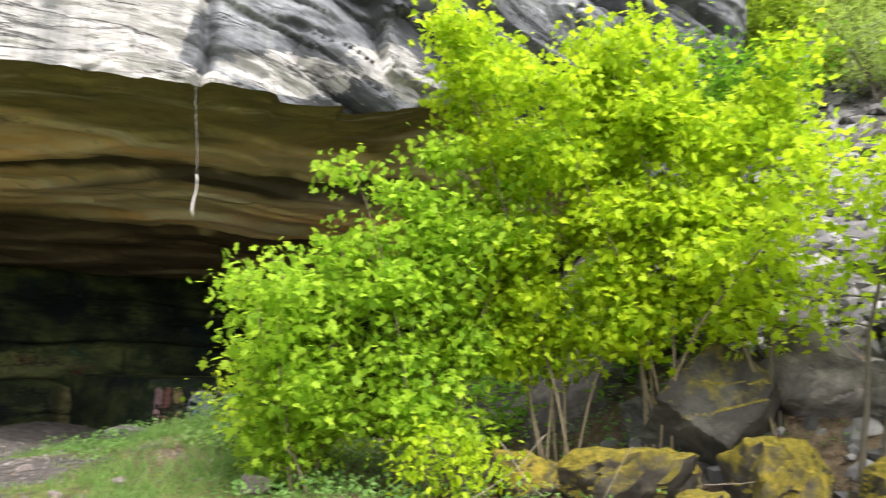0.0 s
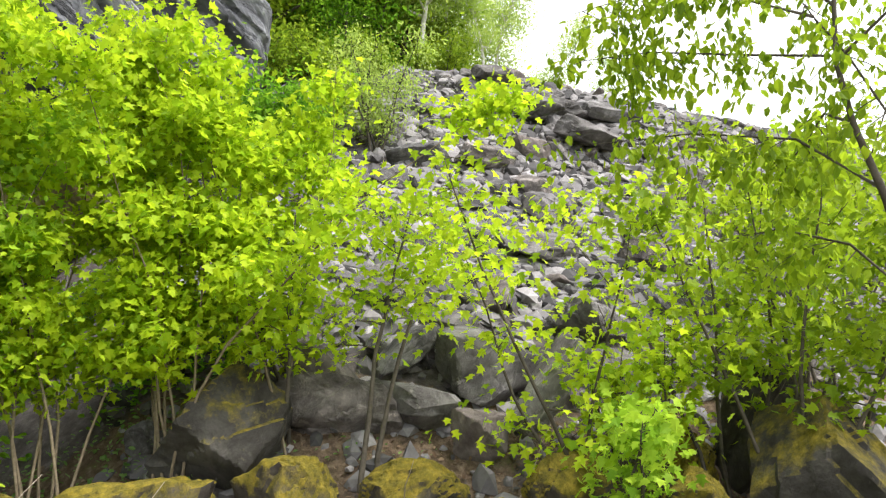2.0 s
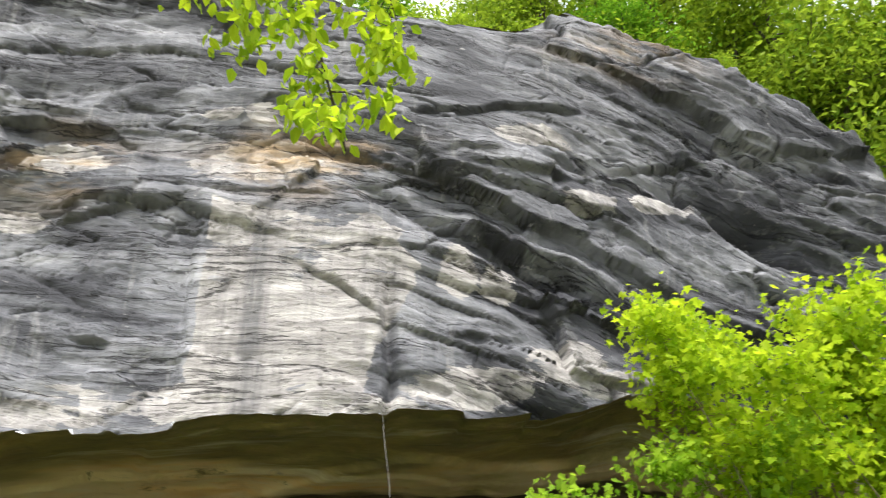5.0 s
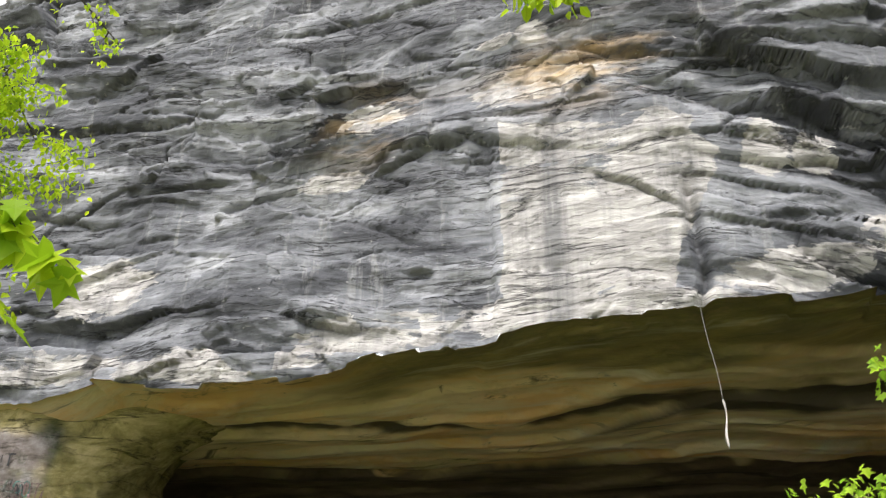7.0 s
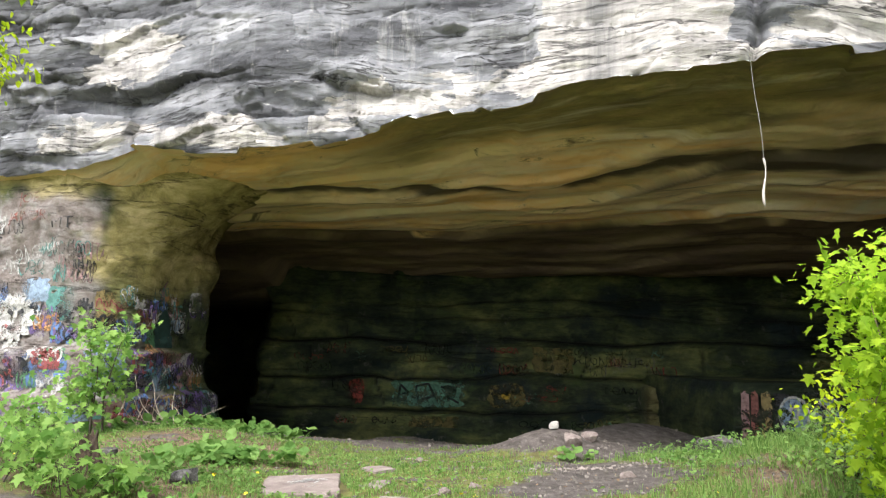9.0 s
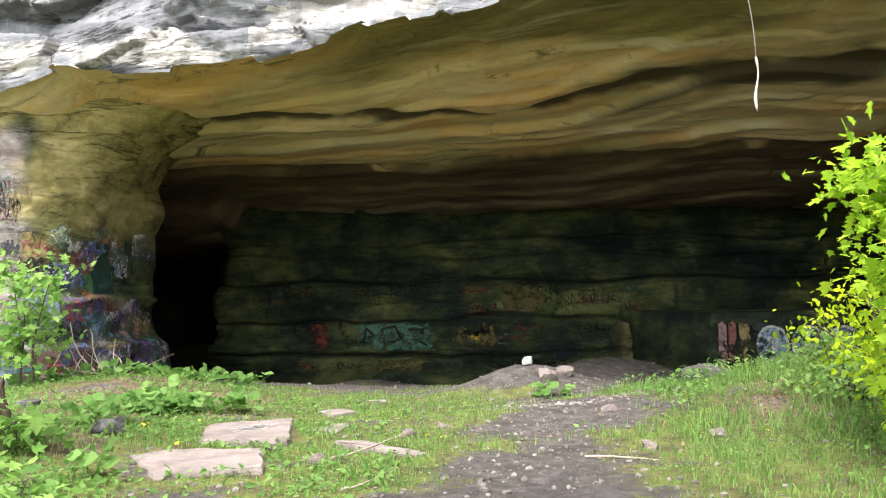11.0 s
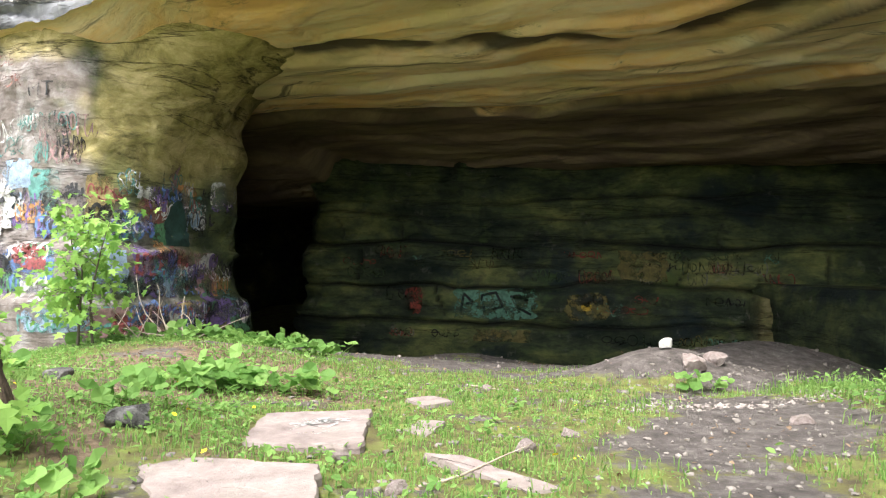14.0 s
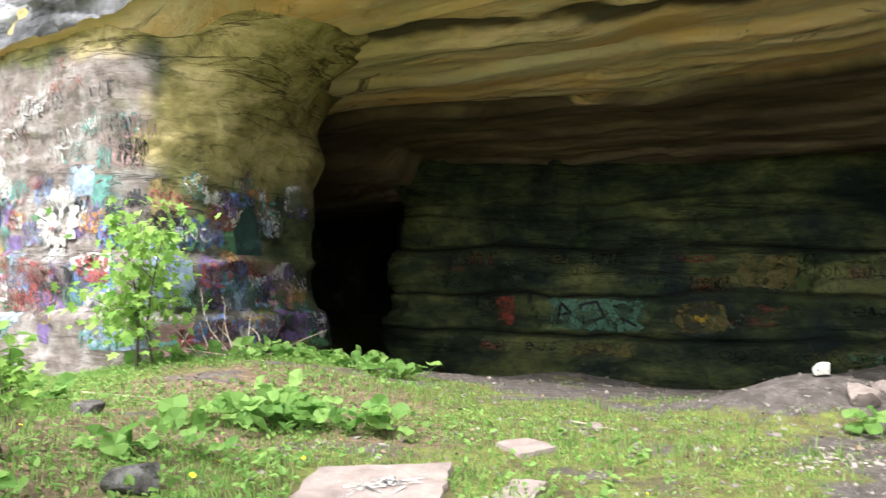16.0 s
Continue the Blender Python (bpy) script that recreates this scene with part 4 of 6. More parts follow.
tree("maple_sapling", 4.5, -3.7, 2.6, 1.0, 4, 800, 0.11, "maple", LEAF_MAPLE, 44, "sparse maple sapling in front of grey boulders", "sapling", twigs=7, low=0.35, clump=0.2)
tree("shrub", 11.4, 1.2, 3.0, 1.7, 6, 4000, 0.14, "oval", LEAF_DARK, 18, "dark-leaved shrub on the slope below the cliff", "shrub", twigs=8)
tree("willow_shrub", 13.2, -1.4, 3.0, 1.5, 7, 6000, 0.10, "blade", LEAF_WILLOW, 19, "pale feathery willow shrub on the scree", "shrub", twigs=9, low=0.1, clump=0.25)

# a woodland tree near the path, its leaves hanging into view overhead
def leafy_twig(name, pts, radius, leaves, size, kind, material, parent, seed, clump, sprays=9):
    """A limb with drooping side twigs, each strung with leaves."""
    r = np.random.default_rng(seed)
    v, f = [], []
    tube(v, f, pts, [radius * (1 - 0.8 * i / (len(pts) - 1)) for i in range(len(pts))], 6)
    n = len(pts) - 1
    places = []
    each = max(1, leaves // (sprays + 2))
    for k in range(sprays):
        t = n * (0.3 + 0.7 * (k + r.random()) / sprays)
        i = min(int(t), n - 1)
        p = pts[i].lerp(pts[i + 1], t - i)
        side = grow(r, p, (r.normal(), r.normal(), r.normal(-0.4, 0.4)), clump * r.uniform(1.6, 3.2), 0.35, -0.3, 5)
        tube(v, f, side, [radius * 0.25 + 0.001, radius * 0.2 + 0.001, 0.002, 0.0018, 0.0015, 0.001], 4)
        q = np.array([tuple(c) for c in side])
        u = r.uniform(0.2, 1, each) * 5
        m = np.minimum(u.astype(int), 4)
        places.append(q[m] + (q[m + 1] - q[m]) * (u - m)[:, None] + r.normal(0, clump * 0.28, (each, 3)))
    p = np.array([tuple(q) for q in pts])
    u = r.uniform(0.4, 1, 2 * each) * n
    m = np.minimum(u.astype(int), n - 1)
    places.append(p[m] + (p[m + 1] - p[m]) * (u - m)[:, None] + r.normal(0, clump * 0.35, (2 * each, 3)))
    limb = raw(name, v, f, BARK, parent, smoothly=True)
    places = np.concatenate(places)
    scatter_leaves("leaves", places, size * r.uniform(0.6, 1.2, len(places)), kind, material, limb, r, 0.9)
    return limb


path_tree = tagged(new("path_tree"), "slender tree beside the path with drooping bright leaves", "tree")
path_tree.location = (-8.2, 3.6, float(ground_z(-8.2, 3.6)) - 0.05)
off = Vector(path_tree.location)
v, f = [], []
trunk_line = [Vector((-8.2, 3.6, 0)), Vector((-8.1, 3.6, 1.5)), Vector((-7.9, 3.5, 3.2)), Vector((-7.8, 3.5, 5.0)), Vector((-7.5, 3.5, 7.0)), Vector((-7.4, 3.6, 9.5))]
tube(v, f, [p - off for p in trunk_line], [0.17, 0.14, 0.12, 0.1, 0.07, 0.03], 9)
raw("trunk", v, f, BARK, path_tree, smoothly=True)
for k, (line, rad, num, sz, cl) in enumerate((
        (((-7.8, 3.5, 5.2), (-6.0, 3.3, 6.4), (-4.0, 3.0, 6.9), (-2.6, 2.7, 6.6), (-1.9, 2.6, 5.9), (-1.65, 2.5, 5.2), (-1.5, 2.4, 4.45)), 0.025, 800, 0.10, 0.17),
        (((-4.0, 3.0, 6.9), (-3.0, 3.1, 6.5), (-2.2, 2.8, 5.9), (-1.95, 2.7, 5.2)), 0.012, 420, 0.10, 0.16),
        (((-2.6, 2.7, 6.6), (-1.9, 2.4, 6.4), (-1.4, 2.2, 5.7), (-1.25, 2.15, 5.0)), 0.01, 450, 0.10, 0.15),
        (((-7.9, 3.5, 3.4), (-6.8, 4.6, 4.4), (-5.9, 5.8, 5.2), (-5.3, 6.9, 5.5), (-5.0, 7.2, 5.2)), 0.03, 1900, 0.075, 0.3),
        (((-7.8, 3.5, 5.0), (-6.6, 4.8, 6.3), (-5.9, 6.0, 6.7), (-5.3, 6.9, 6.5), (-4.9, 7.2, 5.9)), 0.03, 2400, 0.075, 0.3),
        (((-6.8, 4.6, 4.4), (-6.0, 5.8, 4.5), (-5.3, 6.8, 4.4), (-4.9, 7.2, 4.1)), 0.02, 700, 0.075, 0.2),
        (((-7.5, 3.5, 7.0), (-6.0, 5.0, 7.4), (-5.0, 6.3, 7.4), (-4.3, 6.8, 7.0)), 0.03, 300, 0.08, 0.14),
        (((-3.9, 1.6, 2.62), (-3.68, 1.65, 2.55), (-3.56, 1.7, 2.48), (-3.44, 1.73, 2.38)), 0.005, 26, 0.11, 0.03),
        (((-8.0, 3.5, 2.4), (-6.6, 2.9, 2.8), (-5.2, 2.2, 2.95), (-4.2, 1.75, 2.75), (-3.75, 1.68, 2.5), (-3.52, 1.75, 2.22)), 0.02, 54, 0.12, 0.05))):
    leafy_twig("limb", [Vector(p) - off for p in line], rad, num, sz, "maple" if k >= 7 else "oval", LEAF_MAPLE, path_tree, 40 + k, cl, 22 if num > 100 else 4)

edge_tree = tagged(new("edge_tree"), "leaning young tree with a dark trunk and sunlit leaves", "tree")
edge_tree.location = (0.6, -3.7, float(ground_z(0.6, -3.7)) - 0.05)
off = Vector(edge_tree.location)
v, f = [], []
tube(v, f, [Vector(p) - off for p in ((0.6, -3.7, -0.05), (0.35, -3.5, 0.9), (0.13, -3.29, 1.85), (0.21, -3.21, 2.51), (0.28, -3.12, 2.96), (0.31, -3.08, 3.35), (0.30, -3.1, 3.7), (0.28, -3.13, 4.3), (0.35, -3.1, 5.4))], [0.036, 0.03, 0.026, 0.022, 0.018, 0.015, 0.013, 0.01, 0.005], 8)
raw("trunk", v, f, BARK, edge_tree, smoothly=True)
for k, (line, num) in enumerate((
        (((0.15, -3.27, 2.2), (0.12, -3.28, 2.85), (0.27, -3.13, 3.37), (0.37, -3.01, 3.66), (0.5, -2.85, 4.1)), 150), (((0.21, -3.21, 2.55), (0.55, -2.95, 2.95), (0.95, -2.5, 3.1), (1.2, -2.05, 3.1)), 150),
        (((0.27, -3.13, 3.37), (0.7, -2.75, 3.55), (1.05, -2.3, 3.7), (1.25, -1.9, 3.7)), 190), (((0.37, -3.01, 3.66), (0.7, -2.7, 3.95), (1.05, -2.2, 4.1), (1.25, -1.85, 4.05)), 170),
        (((0.3, -3.1, 3.7), (0.6, -2.9, 4.2), (1.0, -2.5, 4.5), (1.3, -2.2, 4.5)), 170), (((0.13, -3.29, 1.9), (0.5, -3.2, 2.3), (1.0, -3.1, 2.5), (1.5, -2.9, 2.5)), 130),
        (((0.31, -3.08, 3.35), (0.1, -3.3, 3.6), (0.0, -3.5, 3.8), (-0.2, -3.7, 3.8)), 120), (((0.28, -3.12, 2.96), (0.6, -3.2, 3.15), (0.9, -3.3, 3.1), (1.3, -3.3, 2.9)), 150), (((0.28, -3.13, 4.3), (0.6, -3.1, 4.7), (1.0, -2.9, 4.9), (1.4, -2.7, 4.8)), 150))):
    leafy_twig("limb", [Vector(p) - off for p in line], 0.011, int(num * 2.9), 0.078, "oval", LEAF_OLIVE, edge_tree, 60 + k, 0.2, 14)

# sapling, stump and shrubs on the cave side
tree("maple_sapling", -5.0, 15.3, 2.6, 1.5, 3, 720, 0.14, "maple", SEEDLING, 21, "small bright maple sapling in front of the painted wall", "sapling", twigs=8, low=0.15, clump=0.22, radius=0.022)
tree("maple_sapling", -4.9, 11.6, 0.8, 0.6, 3, 110, 0.15, "maple", SEEDLING, 22, "low maple seedling beside a cut stump", "sapling", twigs=5, low=0.1, clump=0.15, radius=0.012)
tree("maple_sapling", -3.9, 6.6, 0.5, 0.6, 4, 120, 0.12, "maple", SEEDLING, 23, "low maple seedling in the grass", "sapling", twigs=5, low=0.1, clump=0.14, radius=0.01)
for k, (x, y, h, num) in enumerate(((-4.75, 9.1, 0.75, 160), (-5.2, 10.5, 0.8, 170), (-4.15, 8.5, 0.5, 120), (-5.5, 9.4, 0.7, 150), (-3.6, 7.0, 0.35, 70))):
    tree("maple_sapling", x, y, h, 0.6, 4, num, 0.13, "maple", SEEDLING, 90 + k, "low bright maple seedling in the grass near a stump", "sapling", twigs=5, low=0.15, clump=0.15, radius=0.01)
tree("bramble_shrub", 4.9, 7.0, 1.5, 1.2, 7, 1500, 0.09, "oval", LEAF_MAPLE, 24, "low leafy bramble shrub on the grassy bank", "shrub", twigs=6, low=0.1, clump=0.22)
tree("bramble_shrub", 4.2, 5.7, 1.3, 1.1, 6, 1300, 0.09, "oval", LEAF_MAPLE, 25, "low leafy bramble shrub on the grassy bank", "shrub", twigs=6, low=0.1, clump=0.22)
tree("bramble_shrub", 3.4, 3.0, 1.0, 1.0, 6, 900, 0.09, "oval", LEAF_MAPLE, 26, "low leafy bramble shrub on the grassy bank", "shrub", twigs=6, low=0.1, clump=0.2)

tree("bramble_shrub", 4.5, 7.2, 0.4, 0.8, 8, 900, 0.07, "maple", GRASS, 35, "low bright leafy weeds on the grassy bank", "shrub", twigs=6, low=0.1, clump=0.2)
tree("bramble_shrub", 5.3, 8.1, 0.45, 0.9, 8, 1000, 0.07, "maple", GRASS, 36, "low bright leafy weeds on the grassy bank", "shrub", twigs=6, low=0.1, clump=0.22)

# the wood above the talus and on the hill
OAK = tree("broadleaf_tree", 17.6, 1.6, 10.5, 3.4, 1, 9000, 0.24, "blade", LEAF_WOOD, 31, "tall fresh-green broadleaf tree above the scree", "tree", "wood above the cliff", radius=0.15, twigs=26, clump=0.55, low=0.12)
LIME = tree("broadleaf_tree", 19.0, -1.8, 9.0, 3.0, 2, 8000, 0.22, "blade", LEAF_DARK, 32, "tall bright-green broadleaf tree above the scree", "tree", "wood above the cliff", radius=0.12, twigs=18, clump=0.5, low=0.1)
pale_bark = plain("pale_birch_bark", (0.5, 0.48, 0.44), 0.8, 9, 0.4)
BIRCH = tree("birch_tree", 18.8, -3.2, 10.0, 2.6, 1, 8000, 0.16, "blade", LEAF_WILLOW, 33, "slender birch with a pale trunk above the scree", "tree", "wood above the cliff", bark=pale_bark, radius=0.10, twigs=26, clump=0.5, low=0.2)
SCRUB = tree("scrub", 16.4, 0.0, 2.2, 1.6, 6, 3000, 0.17, "blade", LEAF_WOOD, 34, "low green scrub along the top of the rocks", "shrub", "scrub on the cliff top", twigs=7, clump=0.3, low=0.1)
wr = np.random.default_rng(5)


def plant(proto, x, y, z, scale):
    m = pose(x, y, z - 0.1, 0, 0, wr.uniform(0, 360))
    ob = copy_thing(proto, m)
    ob.scale = (scale, scale, scale * wr.uniform(0.9, 1.1))


for x, y, proto, sc in ((16.9, 3.4, OAK, 0.8), (19.4, 4.2, OAK, 1.1), (21.5, 1.0, OAK, 1.2), (20.5, -1.0, LIME, 1.1), (22.5, -3.6, BIRCH, 1.1), (20.6, -4.6, BIRCH, 0.75), (19.4, -5.6, BIRCH, 0.6), (21.5, -6.4, BIRCH, 0.7), (24.5, -1.0, OAK, 1.3), (22.8, 3.4, LIME, 1.2), (26, -7.5, BIRCH, 0.9), (29, -10.5, BIRCH, 0.8), (24.5, 6.5, OAK, 1.3), (27, 1.5, LIME, 1.3), (17.6, -0.8, LIME, 0.6), (31, -6, OAK, 1.0), (30, -16, BIRCH, 0.7), (18.6, 5.6, OAK, 1.3), (20.6, 6.8, LIME, 1.5), (18.2, 3.2, OAK, 1.25), (17.4, 4.6, LIME, 1.0), (19.6, 0.4, OAK, 1.3), (21.2, 4.4, OAK, 1.6), (22.6, -1.8, LIME, 1.5), (22.0, 9.5, OAK, 1.4), (26, 5, OAK, 1.5), (19.8, 2.0, LIME, 1.1), (20.2, -2.8, OAK, 0.9), (23, -0.2, OAK, 1.25)):
    plant(proto, x, y, float(ground_z(x, y)), sc)
for x, y in ((16.2, 1.4), (17.2, -1.7), (18.2, -3.0), (15.9, 2.6), (14.0, -0.2), (19.2, -4.2)):
    plant(SCRUB, x, y, float(ground_z(x, y)), wr.uniform(0.5, 0.85))
for s_, d_, proto, sc in ((10.5, 3.5, OAK, 0.8), (13, 3.2, LIME, 0.8), (15.3, 3.0, OAK, 0.8), (12, 7, OAK, 1.3), (16.5, 6, LIME, 1.4), (14, 5, OAK, 1.1), (18, 4, OAK, 1.2), (8, 6, OAK, 0.9), (4.8, 5, LIME, 0.8), (1, 5, OAK, 0.8), (-4, 5, LIME, 0.8), (-8, 6, OAK, 0.9), (19.5, 7, OAK, 1.2), (-13, 5, LIME, 0.9), (15, 11, OAK, 1.3), (20, 12, LIME, 1.4), (8, 11, OAK, 1.2), (0, 11, OAK, 1.1)):
    x, y = plan(s_, 0.7 + d_)
    plant(proto, x, y, float(np.interp(s_, [a for a, b in TOP], [b for a, b in TOP]) + 0.32 * d_ - 6 * smooth((s_ - 17) / 4)), sc)
for s_, d_, sc in ((5.4, 0.8, 0.55), (6.4, 0.7, 0.45), (4.6, 1.2, 0.6), (10.6, 1.2, 0.5), (12.2, 1.0, 0.45), (13.4, 1.0, 0.55), (14.6, 1.2, 0.5), (15.6, 1.5, 0.5), (-3.5, 1.2, 0.4), (1.2, 1.3, 0.5), (-0.8, 1.5, 0.5), (-7, 1.2, 0.5), (16.4, 1.8, 0.4), (9.2, 2.0, 0.7)):
    x, y = plan(s_, 0.7 + d_)
    plant(SCRUB, x, y, float(np.interp(s_, [a for a, b in TOP], [b for a, b in TOP]) + 0.32 * d_), sc)

# ---------------------------------------------------------------- rocks
def rock_mesh(name, seed, material, fine=3, planes=13, rough=0.05, flatness=(1, 1, 1), stub=0.55, boxy=1.0):
    """A block broken along flat planes, with worn edges."""
    r = np.random.default_rng(seed)
    bm = bmesh.new()
    bmesh.ops.create_icosphere(bm, subdivisions=fine, radius=1.0)
    v = np.array([p.co for p in bm.verts])
    nrm = r.normal(0, 1, (planes, 3))
    nrm /= np.linalg.norm(nrm, axis=1)[:, None]
    box = np.array([(1, 0, 0), (-1, 0, 0), (0, 1, 0), (0, -1, 0), (0, 0, 1), (0, 0, -1)], float) + r.normal(0, 0.13, (6, 3))
    box /= np.linalg.norm(box, axis=1)[:, None]
    nrm = np.concatenate([nrm, box])
    h = np.concatenate([r.uniform(stub, 0.95, planes), r.uniform(0.6, 0.85, 6) / boxy])
    dots = v @ nrm.T
    reach = np.where(dots > 0.05, h / np.maximum(dots, 0.05), 9.0)
    rad = -np.log(np.exp(-reach * 70).sum(1)) / 70
    v = v * rad[:, None]
    v = v + v * (rough * cloud(v[:, 0] * 1.6 + seed, v[:, 1] * 1.6, v[:, 2] * 1.6, 6) + rough * 0.5 * facets(v[:, 0] * 3 + v[:, 2], v[:, 1] * 3 + v[:, 2] * 2, seed))[:, None]
    v = v * np.array(flatness)
    for p, q in zip(bm.verts, v):
        p.co = q
    me = bpy.data.meshes.new(name)
    bm.to_mesh(me)
    bm.free()
    me.shade_smooth()
    me.set_sharp_from_angle(angle=radians(22))
    me.materials.append(material)
    return me


def boulder(name, x, y, z, size, turn, seed, material, label, group="", planes=10, stub=0.5, worn=False):
    ob = new(name, rock_mesh(name, seed, material, 5, planes, 0.12 if worn else 0.075, tuple(v * (0.66 if worn else 0.72) for v in size), stub, 0.72 if worn else 1.0))
    if worn:
        ob.data.shade_smooth()
    ob.matrix_world = pose(x, y, z, *turn)
    return tagged(ob, label, "boulder", group)


MOSSY_ONE = "boulder thickly covered with golden moss"
GREY_ONE = "large angular grey boulder at the foot of the talus"
boulder("boulder", 5.4, 0.66, 0.9, (1.0, 1.05, 1.15), (42, 28, 20), 101, DAMP, "dark pointed boulder at the foot of the talus")
boulder("boulder", 6.15, -0.62, 1.22, (1.0, 1.6, 0.8), (10, 6, 8), 102, REDSTONE, "broad reddish-grey boulder with flat faces")
boulder("boulder", 5.46, -2.1, 0.98, (0.5, 0.54, 0.62), (0, 5, 20), 103, REDSTONE, "small upright rounded boulder")
boulder("boulder", 5.55, -3.05, 1.65, (0.42, 0.42, 1.5), (42, 8, 10), 104, STONE, "leaning grey slab of rock on the talus")
boulder("boulder", 6.6, -2.45, 1.75, (0.95, 1.15, 1.0), (10, -15, 35), 105, STONE, GREY_ONE)
boulder("boulder", 6.95, -0.2, 1.75, (0.5, 0.6, 0.45), (5, 20, 70), 106, STONE, GREY_ONE)
boulder("boulder", 6.85, -1.35, 1.95, (0.5, 0.45, 1.0), (48, 10, 10), 107, STONE, "slanting grey block wedged between boulders")
boulder("boulder", 8.1, -0.1, 2.75, (1.0, 1.5, 0.5), (0, -32, 20), 108, STONE, GREY_ONE)
boulder("boulder", 4.9, -5.3, 1.15, (0.9, 0.85, 1.35), (6, -10, 10), 109, DAMP, "tall dark boulder among saplings")
boulder("boulder", 3.5, -5.1, 0.75, (1.0, 1.15, 1.2), (5, 12, 60), 110, DAMP, "large dark boulder with brown moss")
boulder("boulder", 7.4, -4.3, 2.4, (1.0, 0.9, 0.6), (0, -25, 100), 111, STONE, GREY_ONE)
boulder("boulder", 15.3, -6.3, 9.1, (1.4, 1.75, 0.62), (4, -12, 4), 112, STONE, "massive overhanging boulder near the top of the scree")
boulder("boulder", 13.9, -6.9, 7.95, (1.5, 1.5, 0.6), (14, -28, 20), 113, STONE, "flat slab near the top of the scree")
boulder("boulder", 15.5, -8.3, 9.2, (1.3, 1.6, 0.6), (6, -20, 10), 118, STONE, "flat slab near the top of the scree")
boulder("boulder", 17.0, -5.4, 10.9, (0.9, 1.2, 0.5), (-8, -15, 20), 119, STONE, "dark block on the crest of the scree")
boulder("boulder", 12.7, -4.0, 6.75, (1.0, 1.25, 0.55), (4, -30, 14), 114, REDSTONE, "flat slab half way up the scree")
boulder("boulder", 9.5, -4.1, 4.1, (0.9, 1.3, 0.4), (2, -24, 12), 115, STONE, "flat slab half way up the scree")
boulder("boulder", 9.9, -6.6, 4.4, (0.8, 0.9, 0.5), (6, -24, 40), 116, STONE, "flat slab half way up the scree")
for k, (x, y, z, a, b, c, rz) in enumerate(((4.5, 1.55, 0.20, 0.65, 1.3, 0.55, 8), (4.75, 0.05, 0.28, 0.65, 0.78, 0.68, 10), (4.85, -1.25, 0.25, 0.65, 1.0, 0.55, 12), (4.3, -2.75, 0.35, 0.6, 0.85, 0.55, 10), (3.5, -3.75, 0.3, 0.5, 0.55, 0.42, 70), (5.0, -4.4, 0.5, 0.65, 0.7, 0.55, 40), (3.1, -4.5, 0.12, 0.5, 0.8, 0.35, 20), (3.9, -1.9, 0.12, 0.45, 0.4, 0.3, 50), (3.6, 0.6, 0.08, 0.45, 0.5, 0.28, 80), (4.2, 2.6, 0.15, 0.5, 0.6, 0.4, 15), (3.5, -0.7, 0.06, 0.35, 0.4, 0.22, 15))):
    boulder("mossy_boulder", x, y, z + 0.1, (a, b, c * 1.15), (k * 7 % 16 - 8, k * 11 % 20 - 10, rz), 120 + k, MOSSY, MOSSY_ONE, "mossy boulders", 34, 0.8, True)

# the scree: counted blocks first, rubble after
shapes = [rock_mesh("scree_block", 200 + k, (STONE, STONE, REDSTONE)[k % 3], 3, 9, 0.05, ((1, 0.8, 0.45), (1, 0.7, 0.35), (1, 0.9, 0.6), (1, 0.6, 0.3))[k % 4]) for k in range(12)]
sr = np.random.default_rng(9)
done = []
tries = 0
while len(done) < 290 and tries < 6000:
    tries += 1
    x, y = sr.uniform(5.6, 18.2), sr.uniform(-13.5, 2.2)
    if y > 0.6 - 0.05 * x and x > 9 and sr.random() < 0.75:
        continue
    size = (0.28 + 0.85 * sr.random() ** 2.2) * (1.0 if x < 9 else 0.75)
    if any((x - a) ** 2 + (y - b) ** 2 < (0.42 * (size + c)) ** 2 for a, b, c in done):
        continue
    done.append((x, y, size))
    ob = new("scree_block", shapes[len(done) % 12])
    ob.matrix_world = pose(x, y, float(ground_z(x, y)) + 0.12 * size, sr.normal(0, 14), -32 + sr.normal(0, 14), sr.normal(20, 60)) @ Matrix.Diagonal((size, size, size, 1))
    tagged(ob, "angular grey block lying on the scree slope", "rock", "scree blocks")


def rubble(name, n, area, sizes, material, label, seed, keep=None, category="rubble", lift=0.1):
    """Many small stones as one sheet of stuff."""
    r = np.random.default_rng(seed)
    bm = bmesh.new()
    bmesh.ops.create_icosphere(bm, subdivisions=1, radius=1.0)
    base = np.array([p.co for p in bm.verts])
    tri = np.array([[p.index for p in f_.verts] for f_ in bm.faces])
    bm.free()
    xs, ys = r.uniform(area[0], area[1], n), r.uniform(area[2], area[3], n)
    if keep is not None:
        ok = keep(xs, ys, r)
        xs, ys = xs[ok], ys[ok]
    n = len(xs)
    sz = sizes[0] + (sizes[1] - sizes[0]) * r.random(n) ** 2.5
    form = base[None] * r.uniform(0.4, 1.0, (n, 1, 3)) * (1 + 0.25 * r.normal(0, 1, (n, len(base), 1))) * sz[:, None, None]
    a = r.uniform(0, 6.28, n)[:, None]
    x, y = form[..., 0] * np.cos(a) - form[..., 1] * np.sin(a), form[..., 0] * np.sin(a) + form[..., 1] * np.cos(a)
    z = form[..., 2] * 0.7 + (ground_z(xs, ys) + lift * sz)[:, None] + 0.5 * x * np.where(xs > 5.5, 0.78, 0)[:, None]
    verts = np.stack([x + xs[:, None], y + ys[:, None], z], -1).reshape(-1, 3)
    faces = (tri[None] + (np.arange(n) * len(base))[:, None, None]).reshape(-1, 3)
    return tagged(raw(name, verts, faces, material), label, category, "", "stuff")


